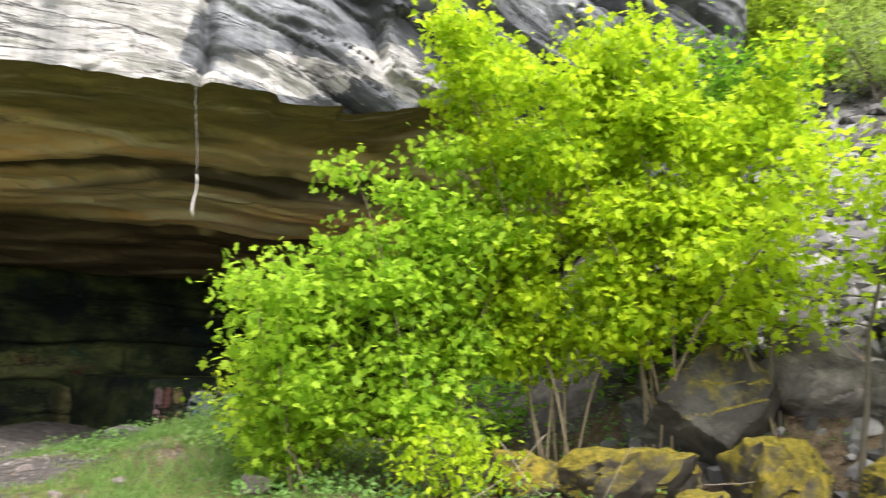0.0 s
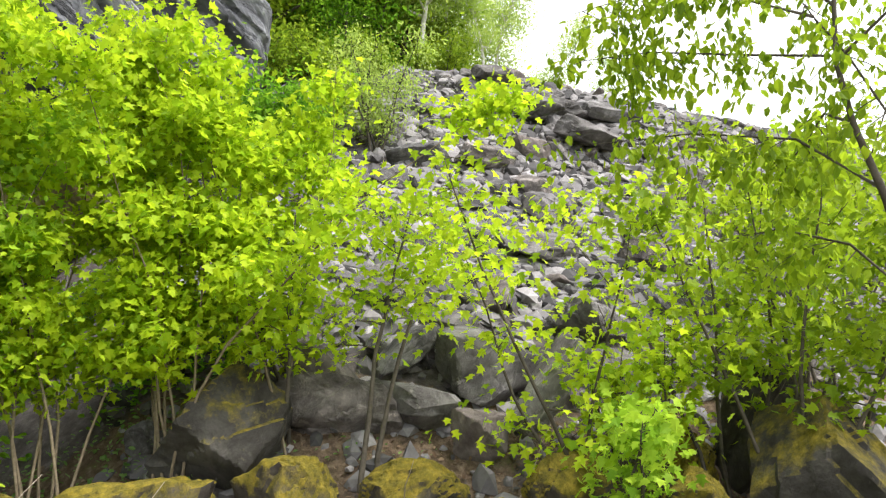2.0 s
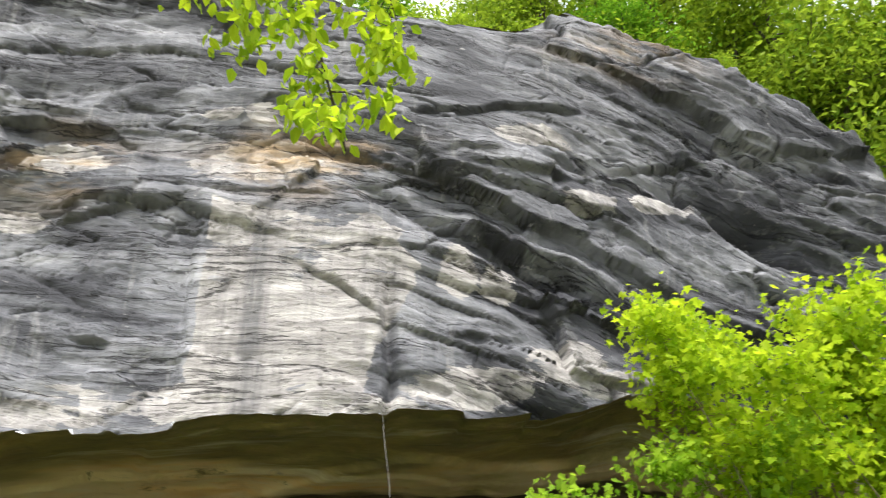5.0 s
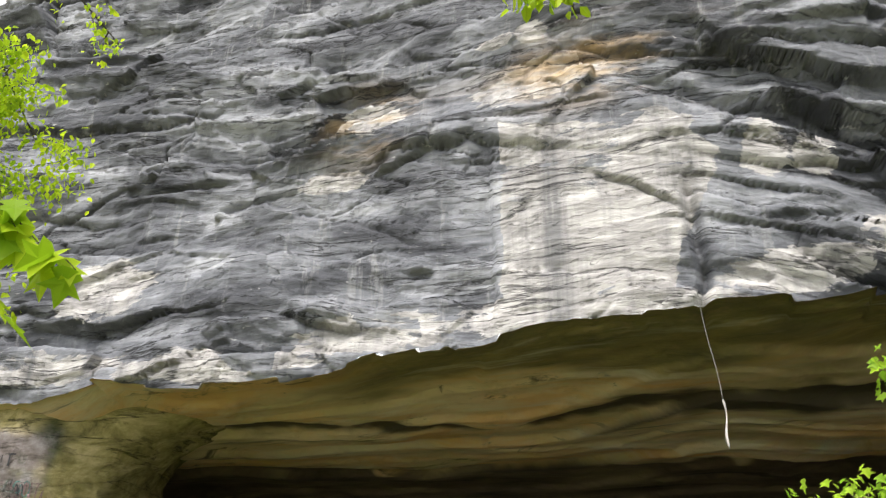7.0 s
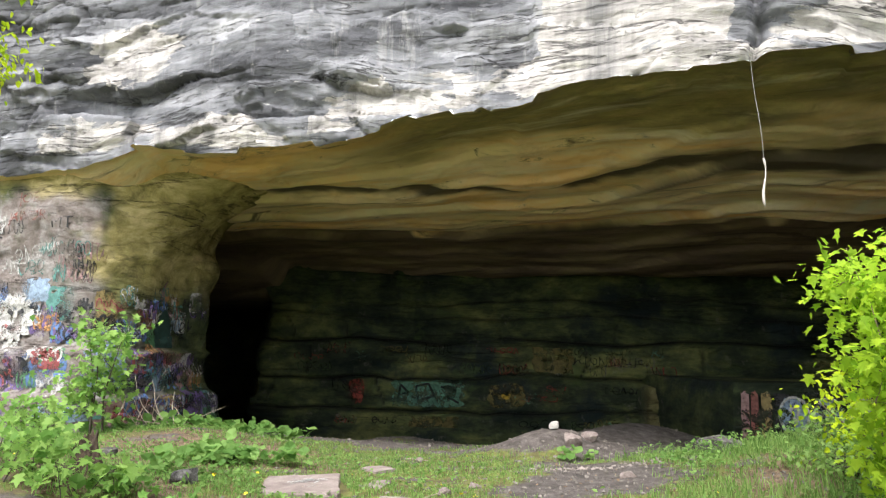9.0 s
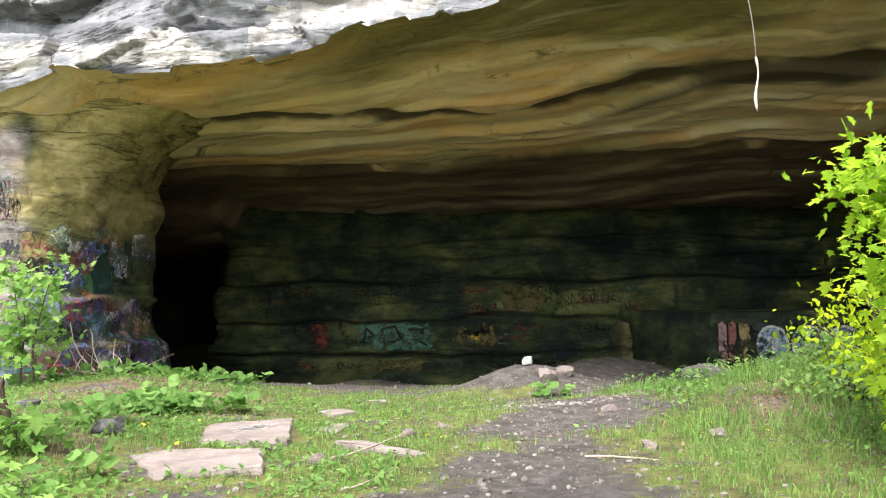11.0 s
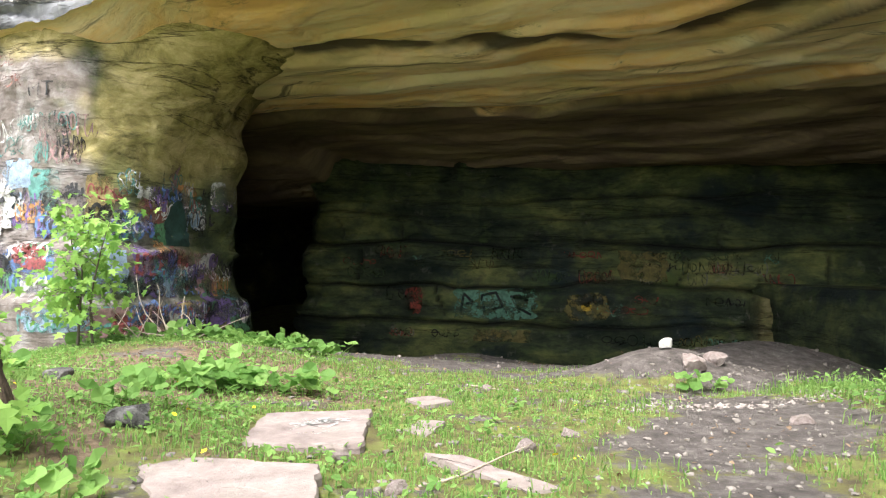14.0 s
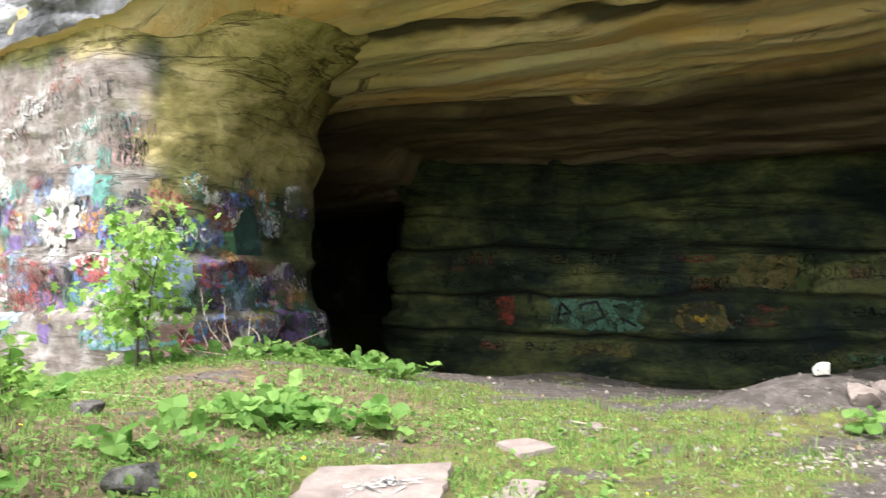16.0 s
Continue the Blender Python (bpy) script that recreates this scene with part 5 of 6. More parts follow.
def stone_mix(name, lo, hi):
    n = Nodes(name, 0.9)
    geo = n.tree.nodes.new("ShaderNodeNewGeometry")
    col = n.mix(geo.outputs["Random Per Island"], lo, hi)
    col = n.mix(n.span(n.noise(14, 6, 0.7), 0.3, 0.7, 0, 0.5), col, (0.07, 0.065, 0.06))
    n.bump(n.noise(30, 6, 0.7), 0.5, 0.02)
    return n.done(col)


GRAVEL = stone_mix("broken_scree_stone", (0.032, 0.031, 0.034), (0.34, 0.32, 0.325))
rubble("scree_rubble", 23000, (4.8, 18.4, -16, 2.5), (0.05, 0.33), GRAVEL, "loose grey and reddish rubble of the scree slope", 3, lambda x, y, r: r.random(len(x)) < 0.2 + smooth((x - 6.6) / 1.6))
PEBBLE = stone_mix("path_pebble", (0.08, 0.07, 0.063), (0.25, 0.22, 0.20))
rubble("path_pebbles", 7000, (-3, 5.5, 3, 12.5), (0.008, 0.05), PEBBLE, "small pebbles strewn on the bare path", 4, lambda x, y, r: r.random(len(x)) < 0.15 + dirt_at(x, y), "pebbles")
rubble("cave_pebbles", 2200, (-2, 9, 11.5, 20), (0.01, 0.05), PEBBLE, "small stones on the bare cave floor", 6, None, "pebbles")
rubble("chalk_line", 1300, (1.3, 4.2, 9.0, 11.2), (0.012, 0.05), stone_mix("pale_chip", (0.18, 0.15, 0.14), (0.36, 0.31, 0.285)), "line of pale stone chips across the path", 8, lambda x, y, r: np.abs(y - 10.2 + 0.1 * (x - 2.5)) < 0.12 + 0.15 * r.random(len(x)), "stone chips")

# flat slabs and loose stones in the grass
def sandstone():
    n = Nodes("pinkish_sandstone", 0.92)
    col = n.ramp(n.noise(2.6, 10, 0.72), (0.3, (0.12, 0.095, 0.09)), (0.48, (0.21, 0.17, 0.16)), (0.66, (0.30, 0.255, 0.24)))
    stain = n.span(n.noise(1.4, 7, 0.68), 0.54, 0.66)
    col = n.mix(n.math("MULTIPLY", stain, 0.6), col, (0.13, 0.11, 0.095))
    n.bump(n.noise(7.0, 11, 0.75), 0.9, 0.03)
    return n.done(col)


SLAB = sandstone()


def flagstone(outline, z, thick, label, seed):
    r = np.random.default_rng(seed)
    pts = [Vector((x, y, 0)) for x, y in outline]
    ring = []
    for i, p in enumerate(pts):
        q = pts[(i + 1) % len(pts)]
        k = max(2, int((q - p).length / 0.09))
        ring += [p.lerp(q, j / k) + Vector(r.normal(0, 0.012, 3)) for j in range(k)]
    mid = sum(ring, Vector()) / len(ring)
    bm = bmesh.new()
    base = float(ground_z(mid.x, mid.y)) + z
    rings = []
    for shrink, h in ((1.0, -0.06), (1.0, thick - 0.03), (0.975, thick), (0.6, thick + 0.004), (0.25, thick)):
        rings.append([bm.verts.new((mid.x + (p.x - mid.x) * shrink - mid.x, mid.y + (p.y - mid.y) * shrink - mid.y, h + float(0.008 * lump(p.x * 6, p.y * 6, h * 9)))) for p in ring])
    for a, b in zip(rings, rings[1:]):
        for i in range(len(ring)):
            j = (i + 1) % len(ring)
            bm.faces.new((a[i], a[j], b[j], b[i]))
    bm.faces.new(rings[-1])
    me = bpy.data.meshes.new("flagstone")
    bm.to_mesh(me)
    bm.free()
    me.materials.append(SLAB)
    ob = new("flagstone", me)
    ob.location = (mid.x, mid.y, base)
    return tagged(ob, label, "stone slab")


slab_a = flagstone(((-2.33, 9.1), (-1.45, 8.98), (-1.18, 10.35), (-2.18, 10.25), (-2.25, 9.9)), 0.0, 0.035, "flat pinkish stone slab with white scribbles in the grass", 1)
flagstone(((-2.95, 8.45), (-2.6, 8.62), (-1.78, 8.32), (-1.85, 7.5), (-2.7, 7.45)), 0.0, 0.045, "flat pinkish-grey stone slab sunk in grass", 2)
flagstone(((-0.74, 11.3), (-0.4, 11.45), (-0.2, 11.1), (-0.55, 10.85)), 0.0, 0.03, "small flat pinkish stone in the grass", 3)
flagstone(((-1.0, 8.75), (-0.75, 8.65), (-0.3, 7.75), (-0.55, 7.7)), 0.0, 0.035, "long narrow buff stone at the edge of the path", 4)
flagstone(((-1.0, 9.75), (-0.75, 10.15), (-0.55, 10.05), (-0.85, 9.4)), 0.0, 0.015, "flat reddish stone nearly buried in soil", 5)
for k, (x, y, a, mat, lab) in enumerate(((0.42, 9.4, 0.10, SLAB, "small pale stone in the grass"), (-0.2, 8.8, 0.13, SLAB, "small pale stone in the grass"), (-1.62, 8.75, 0.12, SLAB, "small reddish stone beside the slabs"), (-4.3, 11.7, 0.2, STONE, "grey stone half buried in leaf litter"), (-3.2, 9.45, 0.22, STONE, "long grey stone half buried in grass"), (2.5, 7.15, 0.12, SLAB, "small pale stone on the path"), (1.75, 7.2, 0.11, SLAB, "small pale stone on the path"), (4.6, 9.75, 0.34, STONE, "grey weathered stone on the grassy bank"), (2.9, 5.3, 0.3, SLAB, "pale angular stone at the edge of the grass"), (0.35, 11.8, 0.1, SLAB, "small pale stone in the grass"), (2.6, 9.2, 0.12, SLAB, "small pale stone on the path"), (-1.35, 7.9, 0.1, SLAB, "small white stone in the grass"), (3.25, 12.1, 0.26, SLAB, "flat broken stone lying on the dirt mound"), (3.7, 12.3, 0.2, SLAB, "flat broken stone lying on the dirt mound"))):
    ob = new("loose_stone", rock_mesh("loose_stone", 300 + k, mat, 3, 8, 0.06, (1, 0.75, 0.55)))
    ob.matrix_world = pose(x, y, float(ground_z(x, y)) + 0.25 * a, 5, 8, k * 50) @ Matrix.Diagonal((a, a, a, 1))
    tagged(ob, lab, "stone")
WHITE = plain("white_quartz", (0.46, 0.44, 0.42), 0.7, 6, 0.3)
ob = new("white_stone", rock_mesh("white_stone", 330, WHITE, 3, 8, 0.05, (1, 0.8, 0.7)))
ob.matrix_world = pose(3.15, 12.6, float(ground_z(3.15, 12.6)) + 0.08) @ Matrix.Diagonal((0.13, 0.13, 0.13, 1))
tagged(ob, "white stone on top of the dirt mound", "stone")

# rope hanging from the lip
rope = tagged(new("rope"), "thin grey rope with a white frayed end", "rope")
rope.location = (4.42, 8.48, 6.3)
rr = [Vector((0.10 * math.sin(q * 2.2) * (1 - q) - 0.12 * (1 - q), 0.05 * math.sin(q * 5), -0.1 - 1.72 * q)) for q in np.linspace(0, 1, 26)]
v, f = [], []
tube(v, f, rr, [0.0045] * 26, 6)
raw("cord", v, f, plain("grey_rope", (0.24, 0.23, 0.22), 0.9, 60), rope, smoothly=True)
v, f = [], []
tail = [rr[-1] + Vector((0.03 * math.sin(q * 6), 0, -0.72 * q)) for q in np.linspace(0, 1, 14)]
tube(v, f, tail, [0.01, 0.02, 0.013, 0.009, 0.009, 0.01, 0.012, 0.014, 0.016, 0.019, 0.02, 0.02, 0.016, 0.006], 8)
raw("frayed_end", v, f, plain("white_cloth", (0.5, 0.46, 0.44), 0.95, 30, 0.15), rope, "white knotted frayed rope end", smoothly=True)

# stump, dry sticks
stump = new("tree_stump", None)
stump.location = (-4.3, 9.7, float(ground_z(-4.3, 9.7)) - 0.08)
tagged(stump, "short ragged brown tree stump in the grass", "stump")
v, f = [], []
levels = np.linspace(0, 1, 15)
tube(v, f, [Vector((0.02 * math.sin(4 * q), 0, 0.36 * q)) for q in levels], [0.22 - 0.13 * q + 0.05 * q ** 6 - 0.06 * (q < 0.1) for q in levels], 44)
f.pop()
v = np.array(v)
turn_ = np.arctan2(v[:, 1], v[:, 0])
ribs = 1 + 0.16 * lump(np.cos(turn_) * 2.4, np.sin(turn_) * 2.4, v[:, 2] * 1.2) + 0.1 * lump(np.cos(turn_) * 7, np.sin(turn_) * 7, v[:, 2] * 2.5)
v[:, :2] *= ribs[:, None]
top_ = v[:, 2] > 0.22
v[:, 2] += top_ * (v[:, 2] - 0.22) * 1.3 * lump(np.cos(turn_) * 3.2, np.sin(turn_) * 3.2, 2.0)
hollow = v[-44:] * np.array([0.55, 0.55, 1]) - np.array([0, 0, 0.12])
pit = hollow.mean(0)[None]
v = np.concatenate([v, hollow, pit])
m_ = 44 * 15
f += [(m_ - 44 + k, m_ - 44 + (k + 1) % 44, m_ + (k + 1) % 44, m_ + k) for k in range(44)] + [(m_ + k, m_ + (k + 1) % 44, m_ + 44) for k in range(44)]
raw("stump_wood", v.tolist(), f, plain("rotten_wood", (0.07, 0.05, 0.037), 0.95, 16, 0.65), stump)


def stick(x, y, length, turn, seed, label, rad=0.012, lift=0.02, rise=0.0):
    r = np.random.default_rng(seed)
    h = Vector((math.cos(turn), math.sin(turn), rise))
    pts = [Vector((0, 0, 0))]
    for i in range(7):
        h = (h + Vector((r.normal(0, 0.12), r.normal(0, 0.12), r.normal(0, 0.04)))).normalized()
        pts.append(pts[-1] + h * length / 7)
    v, f = [], []
    tube(v, f, pts, [rad * (1 - 0.1 * i) for i in range(8)], 6)
    ob = raw("dry_stick", v, f, TWIG, None, smoothly=True)
    ob.location = (x, y, float(ground_z(x, y)) + lift)
    return tagged(ob, label, "stick")


stick(-1.2, 7.95, 1.3, 0.35, 1, "pale crooked dry stick lying on the path")
stick(-1.4, 6.6, 0.7, 0.3, 2, "short dry twig on the ground")
stick(0.9, 7.0, 0.9, -0.2, 3, "short dry twig on the ground")
stick(0.2, 12.2, 0.6, -0.9, 4, "short dry twig in the grass")
stick(-5.0, 13.4, 1.4, -0.3, 5, "long thin dry branch in the grass", 0.015)
for k in range(16):
    stick(-4.0 + sr.normal(0, 0.35), 15.9 + sr.normal(0, 0.3), sr.uniform(0.5, 1.2), sr.uniform(0, 6.28), 20 + k, "tangled pale dry branch beside the painted wall", 0.011, 0.08, sr.uniform(0.1, 1.1))
for k in range(14):
    stick(sr.uniform(2.6, 5.2), sr.uniform(-5, 3.6), sr.uniform(0.5, 1.5), sr.uniform(0, 6.28), 50 + k, "pale dry twig among the undergrowth", 0.01, 0.05, sr.uniform(0.0, 1.3))

# ---------------------------------------------------------------- ground cover
def blades(name, n, area, height, width, material, label, seed, keep, category="grass"):
    r = np.random.default_rng(seed)
    x, y = r.uniform(area[0], area[1], n), r.uniform(area[2], area[3], n)
    ok = keep(x, y, r)
    x, y = x[ok], y[ok]
    n = len(x)
    z = ground_z(x, y)
    h = height * r.uniform(0.45, 1.25, n) * (0.75 + 0.5 * np.clip(lump(x * 1.1, y * 1.1, 4.0), -0.6, 1))
    a, bend = r.uniform(0, 6.28, n), r.uniform(0.15, 0.9, n)
    ux, uy = np.cos(a), np.sin(a)
    b = r.uniform(0, 6.28, n)
    wx, wy = np.cos(b) * width * 0.5, np.sin(b) * width * 0.5
    low1, low2 = np.stack([x - wx, y - wy, z - 0.01], -1), np.stack([x + wx, y + wy, z - 0.01], -1)
    mx, my, mz = x + ux * h * bend * 0.25, y + uy * h * bend * 0.25, z + h * 0.6
    m1, m2 = np.stack([mx - wx * 0.8, my - wy * 0.8, mz], -1), np.stack([mx + wx * 0.8, my + wy * 0.8, mz], -1)
    tip = np.stack([x + ux * h * bend * 0.8, y + uy * h * bend * 0.8, z + h * (1 - 0.25 * bend)], -1)
    verts = np.stack([low1, low2, m2, m1, tip], 1).reshape(-1, 3)
    k = (np.arange(n) * 5)[:, None]
    faces = np.concatenate([k + np.array([[0, 1, 2, 3]])]).tolist() + (k + np.array([[3, 2, 4]])).tolist()
    return tagged(raw(name, verts, faces, material), label, category, "", "stuff")


def on_slab(x, y):
    return ((x > -2.3) & (x < -1.25) & (y > 9.0) & (y < 10.3)) | ((x > -2.85) & (x < -1.8) & (y > 7.5) & (y < 8.4)) | ((x > -0.7) & (x < -0.25) & (y > 10.9) & (y < 11.4)) | ((np.abs(x + 0.65 - (8.2 - y) * 0.5) < 0.12) & (y > 7.8) & (y < 8.7))


def lawn(x, y, r):
    s_, d_ = unplan(x, y)
    return (r.random(len(x)) > dirt_at(x, y) * 1.5 + 0.35 * litter_at(x, y) - 0.02) & ~on_slab(x, y) & (d_ < 4.2)


blades("grass", 100000, (-8.5, 7.0, 4.5, 18.5), 0.085, 0.012, GRASS, "short bright spring grass in front of the cave", 1, lawn)
blades("grass_bank", 34000, (1.6, 8.0, 4.0, 12.5), 0.22, 0.012, GRASS, "longer grass on the bank beside the path", 2, lambda x, y, r: lawn(x, y, r) & (np.exp(-((x - 5.4) ** 2 + (y - 7.8) ** 2) / 7.0) > r.random(len(x)) * 0.9))
blades("grass_wood_edge", 9000, (0.5, 5.5, -6, 5), 0.16, 0.011, GRASS, "sparse grass at the edge of the thicket", 3, lambda x, y, r: (cloud(x * 0.8, y * 0.8, 1.0, 3) > 0.1) & (talus(x, y) < 0.3) & (r.random(len(x)) < 0.2 + 0.8 * smooth((y - 2.5) / 2)))


def carpet(name, n, area, size, kind, material, label, seed, keep, height=0.05, category="herbs"):
    r = np.random.default_rng(seed)
    x, y = r.uniform(area[0], area[1], n), r.uniform(area[2], area[3], n)
    ok = keep(x, y, r)
    x, y = x[ok], y[ok]
    places = np.stack([x, y, ground_z(x, y) + r.uniform(0.15, 1.0, len(x)) * height], -1)
    ob = scatter_leaves(name, places, size * r.uniform(0.5, 1.3, len(x)), kind, material, None, r, -0.1)
    return tagged(ob, label, category, "", "stuff")


carpet("ground_herbs", 44000, (-8.5, 7.0, 4.5, 17.5), 0.07, "oval", HERB, "low leafy weeds growing through the grass", 11, lambda x, y, r: lawn(x, y, r) & (cloud(x * 0.6, y * 0.6, 6.0, 3) + 0.6 * smooth((-0.5 - x) / 2) > r.random(len(x)) * 0.9), 0.09)
carpet("ground_herbs", 9000, (1.5, 6.5, 1.0, 10), 0.07, "oval", HERB, "leafy undergrowth round the foot of the thicket", 12, lambda x, y, r: (x > 2.0 + 0.25 * np.maximum(0, y - 5)) & (cloud(x * 0.7, y * 0.7, 2.0, 3) > -0.15), 0.3)
carpet("ground_herbs", 8000, (6.6, 10, 0.5, 6.5), 0.12, "oval", LEAF_DARK, "leafy undergrowth on the slope behind the thicket", 17, lambda x, y, r: cloud(x * 0.7, y * 0.7, 2.0, 3) > -0.5, 0.45)
carpet("ground_herbs", 3500, (1.5, 5.6, -6, 2), 0.06, "oval", HERB, "sparse green seedlings among mossy stones", 13, lambda x, y, r: cloud(x * 1.2, y * 1.2, 2.0, 3) > 0.25, 0.2)
carpet("clover", 70000, (-6, 5, 6, 16), 0.028, "oval", GRASS, "fine green clover and moss between the grass", 18, lambda x, y, r: lawn(x, y, r) & (cloud(x * 1.4, y * 1.4, 3.0, 3) > -0.05), 0.045)
carpet("fallen_leaves", 9000, (1.2, 6.0, -7, 4.5), 0.07, "oval", leaf("dead_leaf", (0.16, 0.10, 0.06), (0.42, 0.30, 0.2), 0.4), "brown fallen leaves on the ground", 14, lambda x, y, r: r.random(len(x)) < litter_at(x, y), 0.03, "leaf litter")
carpet("fallen_leaves", 11000, (-7, 5, 6, 16), 0.045, "oval", bpy.data.materials["dead_leaf"], "brown fallen leaves between the grass", 15, lambda x, y, r: r.random(len(x)) < 0.9 * litter_at(x, y) + 0.03, 0.02, "leaf litter")
carpet("yellow_flowers", 60, (-6, 3, 6, 13), 0.035, "round", plain("buttercup_yellow", (0.8, 0.62, 0.02), 0.6, 8, 0.1), "tiny yellow flowers dotted in the grass", 16, lambda x, y, r: lawn(x, y, r), 0.14, "flowers")


def coltsfoot(x, y, spread, n, size, seed, label="clump of large round coltsfoot leaves in the grass"):
    r = np.random.default_rng(seed)
    root = tagged(new("coltsfoot"), label, "plant", "broad-leaved plants")
    root.location = (x, y, float(ground_z(x, y)))
    places = np.stack([r.normal(0, spread * 0.5, n), r.normal(0, spread * 0.4, n), r.uniform(0.06, 0.22, n)], -1)
    for p in places[:6]:
        v, f = [], []
        tube(v, f, [Vector((p[0] * 0.6, p[1] * 0.6, -0.02)), Vector((p[0] * 0.8, p[1] * 0.8, p[2] * 0.6)), Vector(p)], [0.006, 0.005, 0.004], 5)
        raw("stalk", v, f, HERB, root)
    scatter_leaves("leaves", places, size * r.uniform(0.6, 1.2, n), "round", HERB, root, r, -0.05)


for k, (x, y, sp, n, sz) in enumerate(((-3.1, 11.7, 0.5, 34, 0.2), (-2.5, 12.1, 0.5, 36, 0.2), (-1.8, 11.7, 0.4, 24, 0.18), (-2.7, 12.6, 0.3, 16, 0.17), (-3.6, 15.9, 0.6, 36, 0.2), (-2.8, 16.3, 0.55, 34, 0.2), (-2.1, 16.0, 0.5, 30, 0.2), (-1.5, 15.2, 0.45, 24, 0.19), (-4.7, 15.6, 0.6, 30, 0.19), (-3.2, 7.7, 0.35, 20, 0.13), (-3.3, 10.3, 0.5, 26, 0.16), (-3.9, 8.7, 0.6, 26, 0.15), (3.0, 11.5, 0.35, 20, 0.13), (-5.4, 13.0, 0.6, 26, 0.17))):
    coltsfoot(x, y, sp, n, sz, 70 + k)

# ---------------------------------------------------------------- paint on the walls
def spray(name, rgb):
    n = Nodes(name, 0.7)
    f_ = n.noise(9, 8, 0.75)
    col = n.mix(n.span(f_, 0.42, 0.62), tuple(c * 0.55 for c in rgb), rgb)
    n.bump(n.noise(40, 5, 0.7), 0.3, 0.01)
    n.done(col)
    worn = n.span(n.noise(2.4, 10, 0.78, None, 0.4), 0.47, 0.56)
    gone = n.add("MixShader", Fac=n.math("MULTIPLY", worn, 0.9), i1=n.bsdf.outputs[0], i2=n.add("BsdfTransparent").outputs[0])
    n.tree.links.new(gone.outputs[0], n.tree.nodes["Material Output"].inputs["Surface"])
    return n.mat


PAINT = {k: spray(k + "_spray_paint", c) for k, c in (("white", (0.52, 0.51, 0.50)), ("black", (0.04, 0.04, 0.045)), ("red", (0.27, 0.075, 0.08)), ("blue", (0.10, 0.17, 0.36)), ("purple", (0.16, 0.11, 0.26)), ("teal", (0.10, 0.24, 0.22)), ("green", (0.09, 0.21, 0.11)), ("orange", (0.42, 0.22, 0.09)), ("rose", (0.32, 0.20, 0.20)), ("sky", (0.25, 0.33, 0.44)), ("ochre", (0.26, 0.20, 0.09)), ("brick", (0.24, 0.10, 0.085)))}


# A darker, duller set of spray colours for the back wall.
BACK_PAINT = {k: spray("darker_" + k + "_paint", c) for k, c in (("pale", (0.17, 0.165, 0.13)), ("black", (0.012, 0.012, 0.013)), ("red", (0.20, 0.045, 0.03)), ("teal", (0.10, 0.21, 0.15)), ("green", (0.05, 0.085, 0.035)), ("ochre", (0.13, 0.11, 0.035)), ("orange", (0.42, 0.28, 0.03)), ("blue", (0.03, 0.05, 0.08)))}


def on_wall(wall, a, z, off):
    x, y = wall.at(a, z, off)
    return np.stack([x, y, np.asarray(z, float)], -1)


def blot(wall, a, z, w, h, paint, seed, off=0.012, square=1.0):
    """A patch of paint with a ragged edge, lying on the rock."""
    n, m = max(6, int(w / 0.07)), max(6, int(h / 0.07))
    u, v = np.meshgrid(np.linspace(-1, 1, n), np.linspace(-1, 1, m), indexing="ij")
    grow_ = 1 + 0.12 * lump(u * 3 + seed, v * 3, seed)
    disc_u, disc_v = u * np.sqrt(1 - v * v / 2), v * np.sqrt(1 - u * u / 2)
    U, V = (square * u + (1 - square) * disc_u) * grow_, (square * v + (1 - square) * disc_v) * grow_
    p = on_wall(wall, a + U * w / 2, z + V * h / 2, off)
    return sheet("graffiti_patch", p[..., 0], p[..., 1], p[..., 2], paint, None, "patch of sprayed paint on the rock wall", "graffiti", "")


def strokes(wall, lines, width, paint, label, off=0.022, name="graffiti_tag"):
    verts, faces = [], []
    for line in lines:
        pts = np.array(line, float)
        seg = np.hypot(*np.diff(pts, axis=0).T)
        run = np.concatenate([[0], np.cumsum(seg)])
        t = np.linspace(0, run[-1], max(3, int(run[-1] / 0.035)))
        q = np.stack([np.interp(t, run, pts[:, 0]), np.interp(t, run, pts[:, 1])], -1)
        g = np.gradient(q, axis=0)
        g /= np.maximum(np.hypot(*g.T), 1e-6)[:, None]
        side = np.stack([-g[:, 1], g[:, 0]], -1) * width / 2
        l, rgt = on_wall(wall, *(q + side).T, off), on_wall(wall, *(q - side).T, off)
        k = len(verts)
        verts += np.stack([l, rgt], 1).reshape(-1, 3).tolist()
        faces += [(k + 2 * i, k + 2 * i + 1, k + 2 * i + 3, k + 2 * i + 2) for i in range(len(t) - 1)]
    return tagged(raw(name, verts, faces, paint), label, "graffiti")


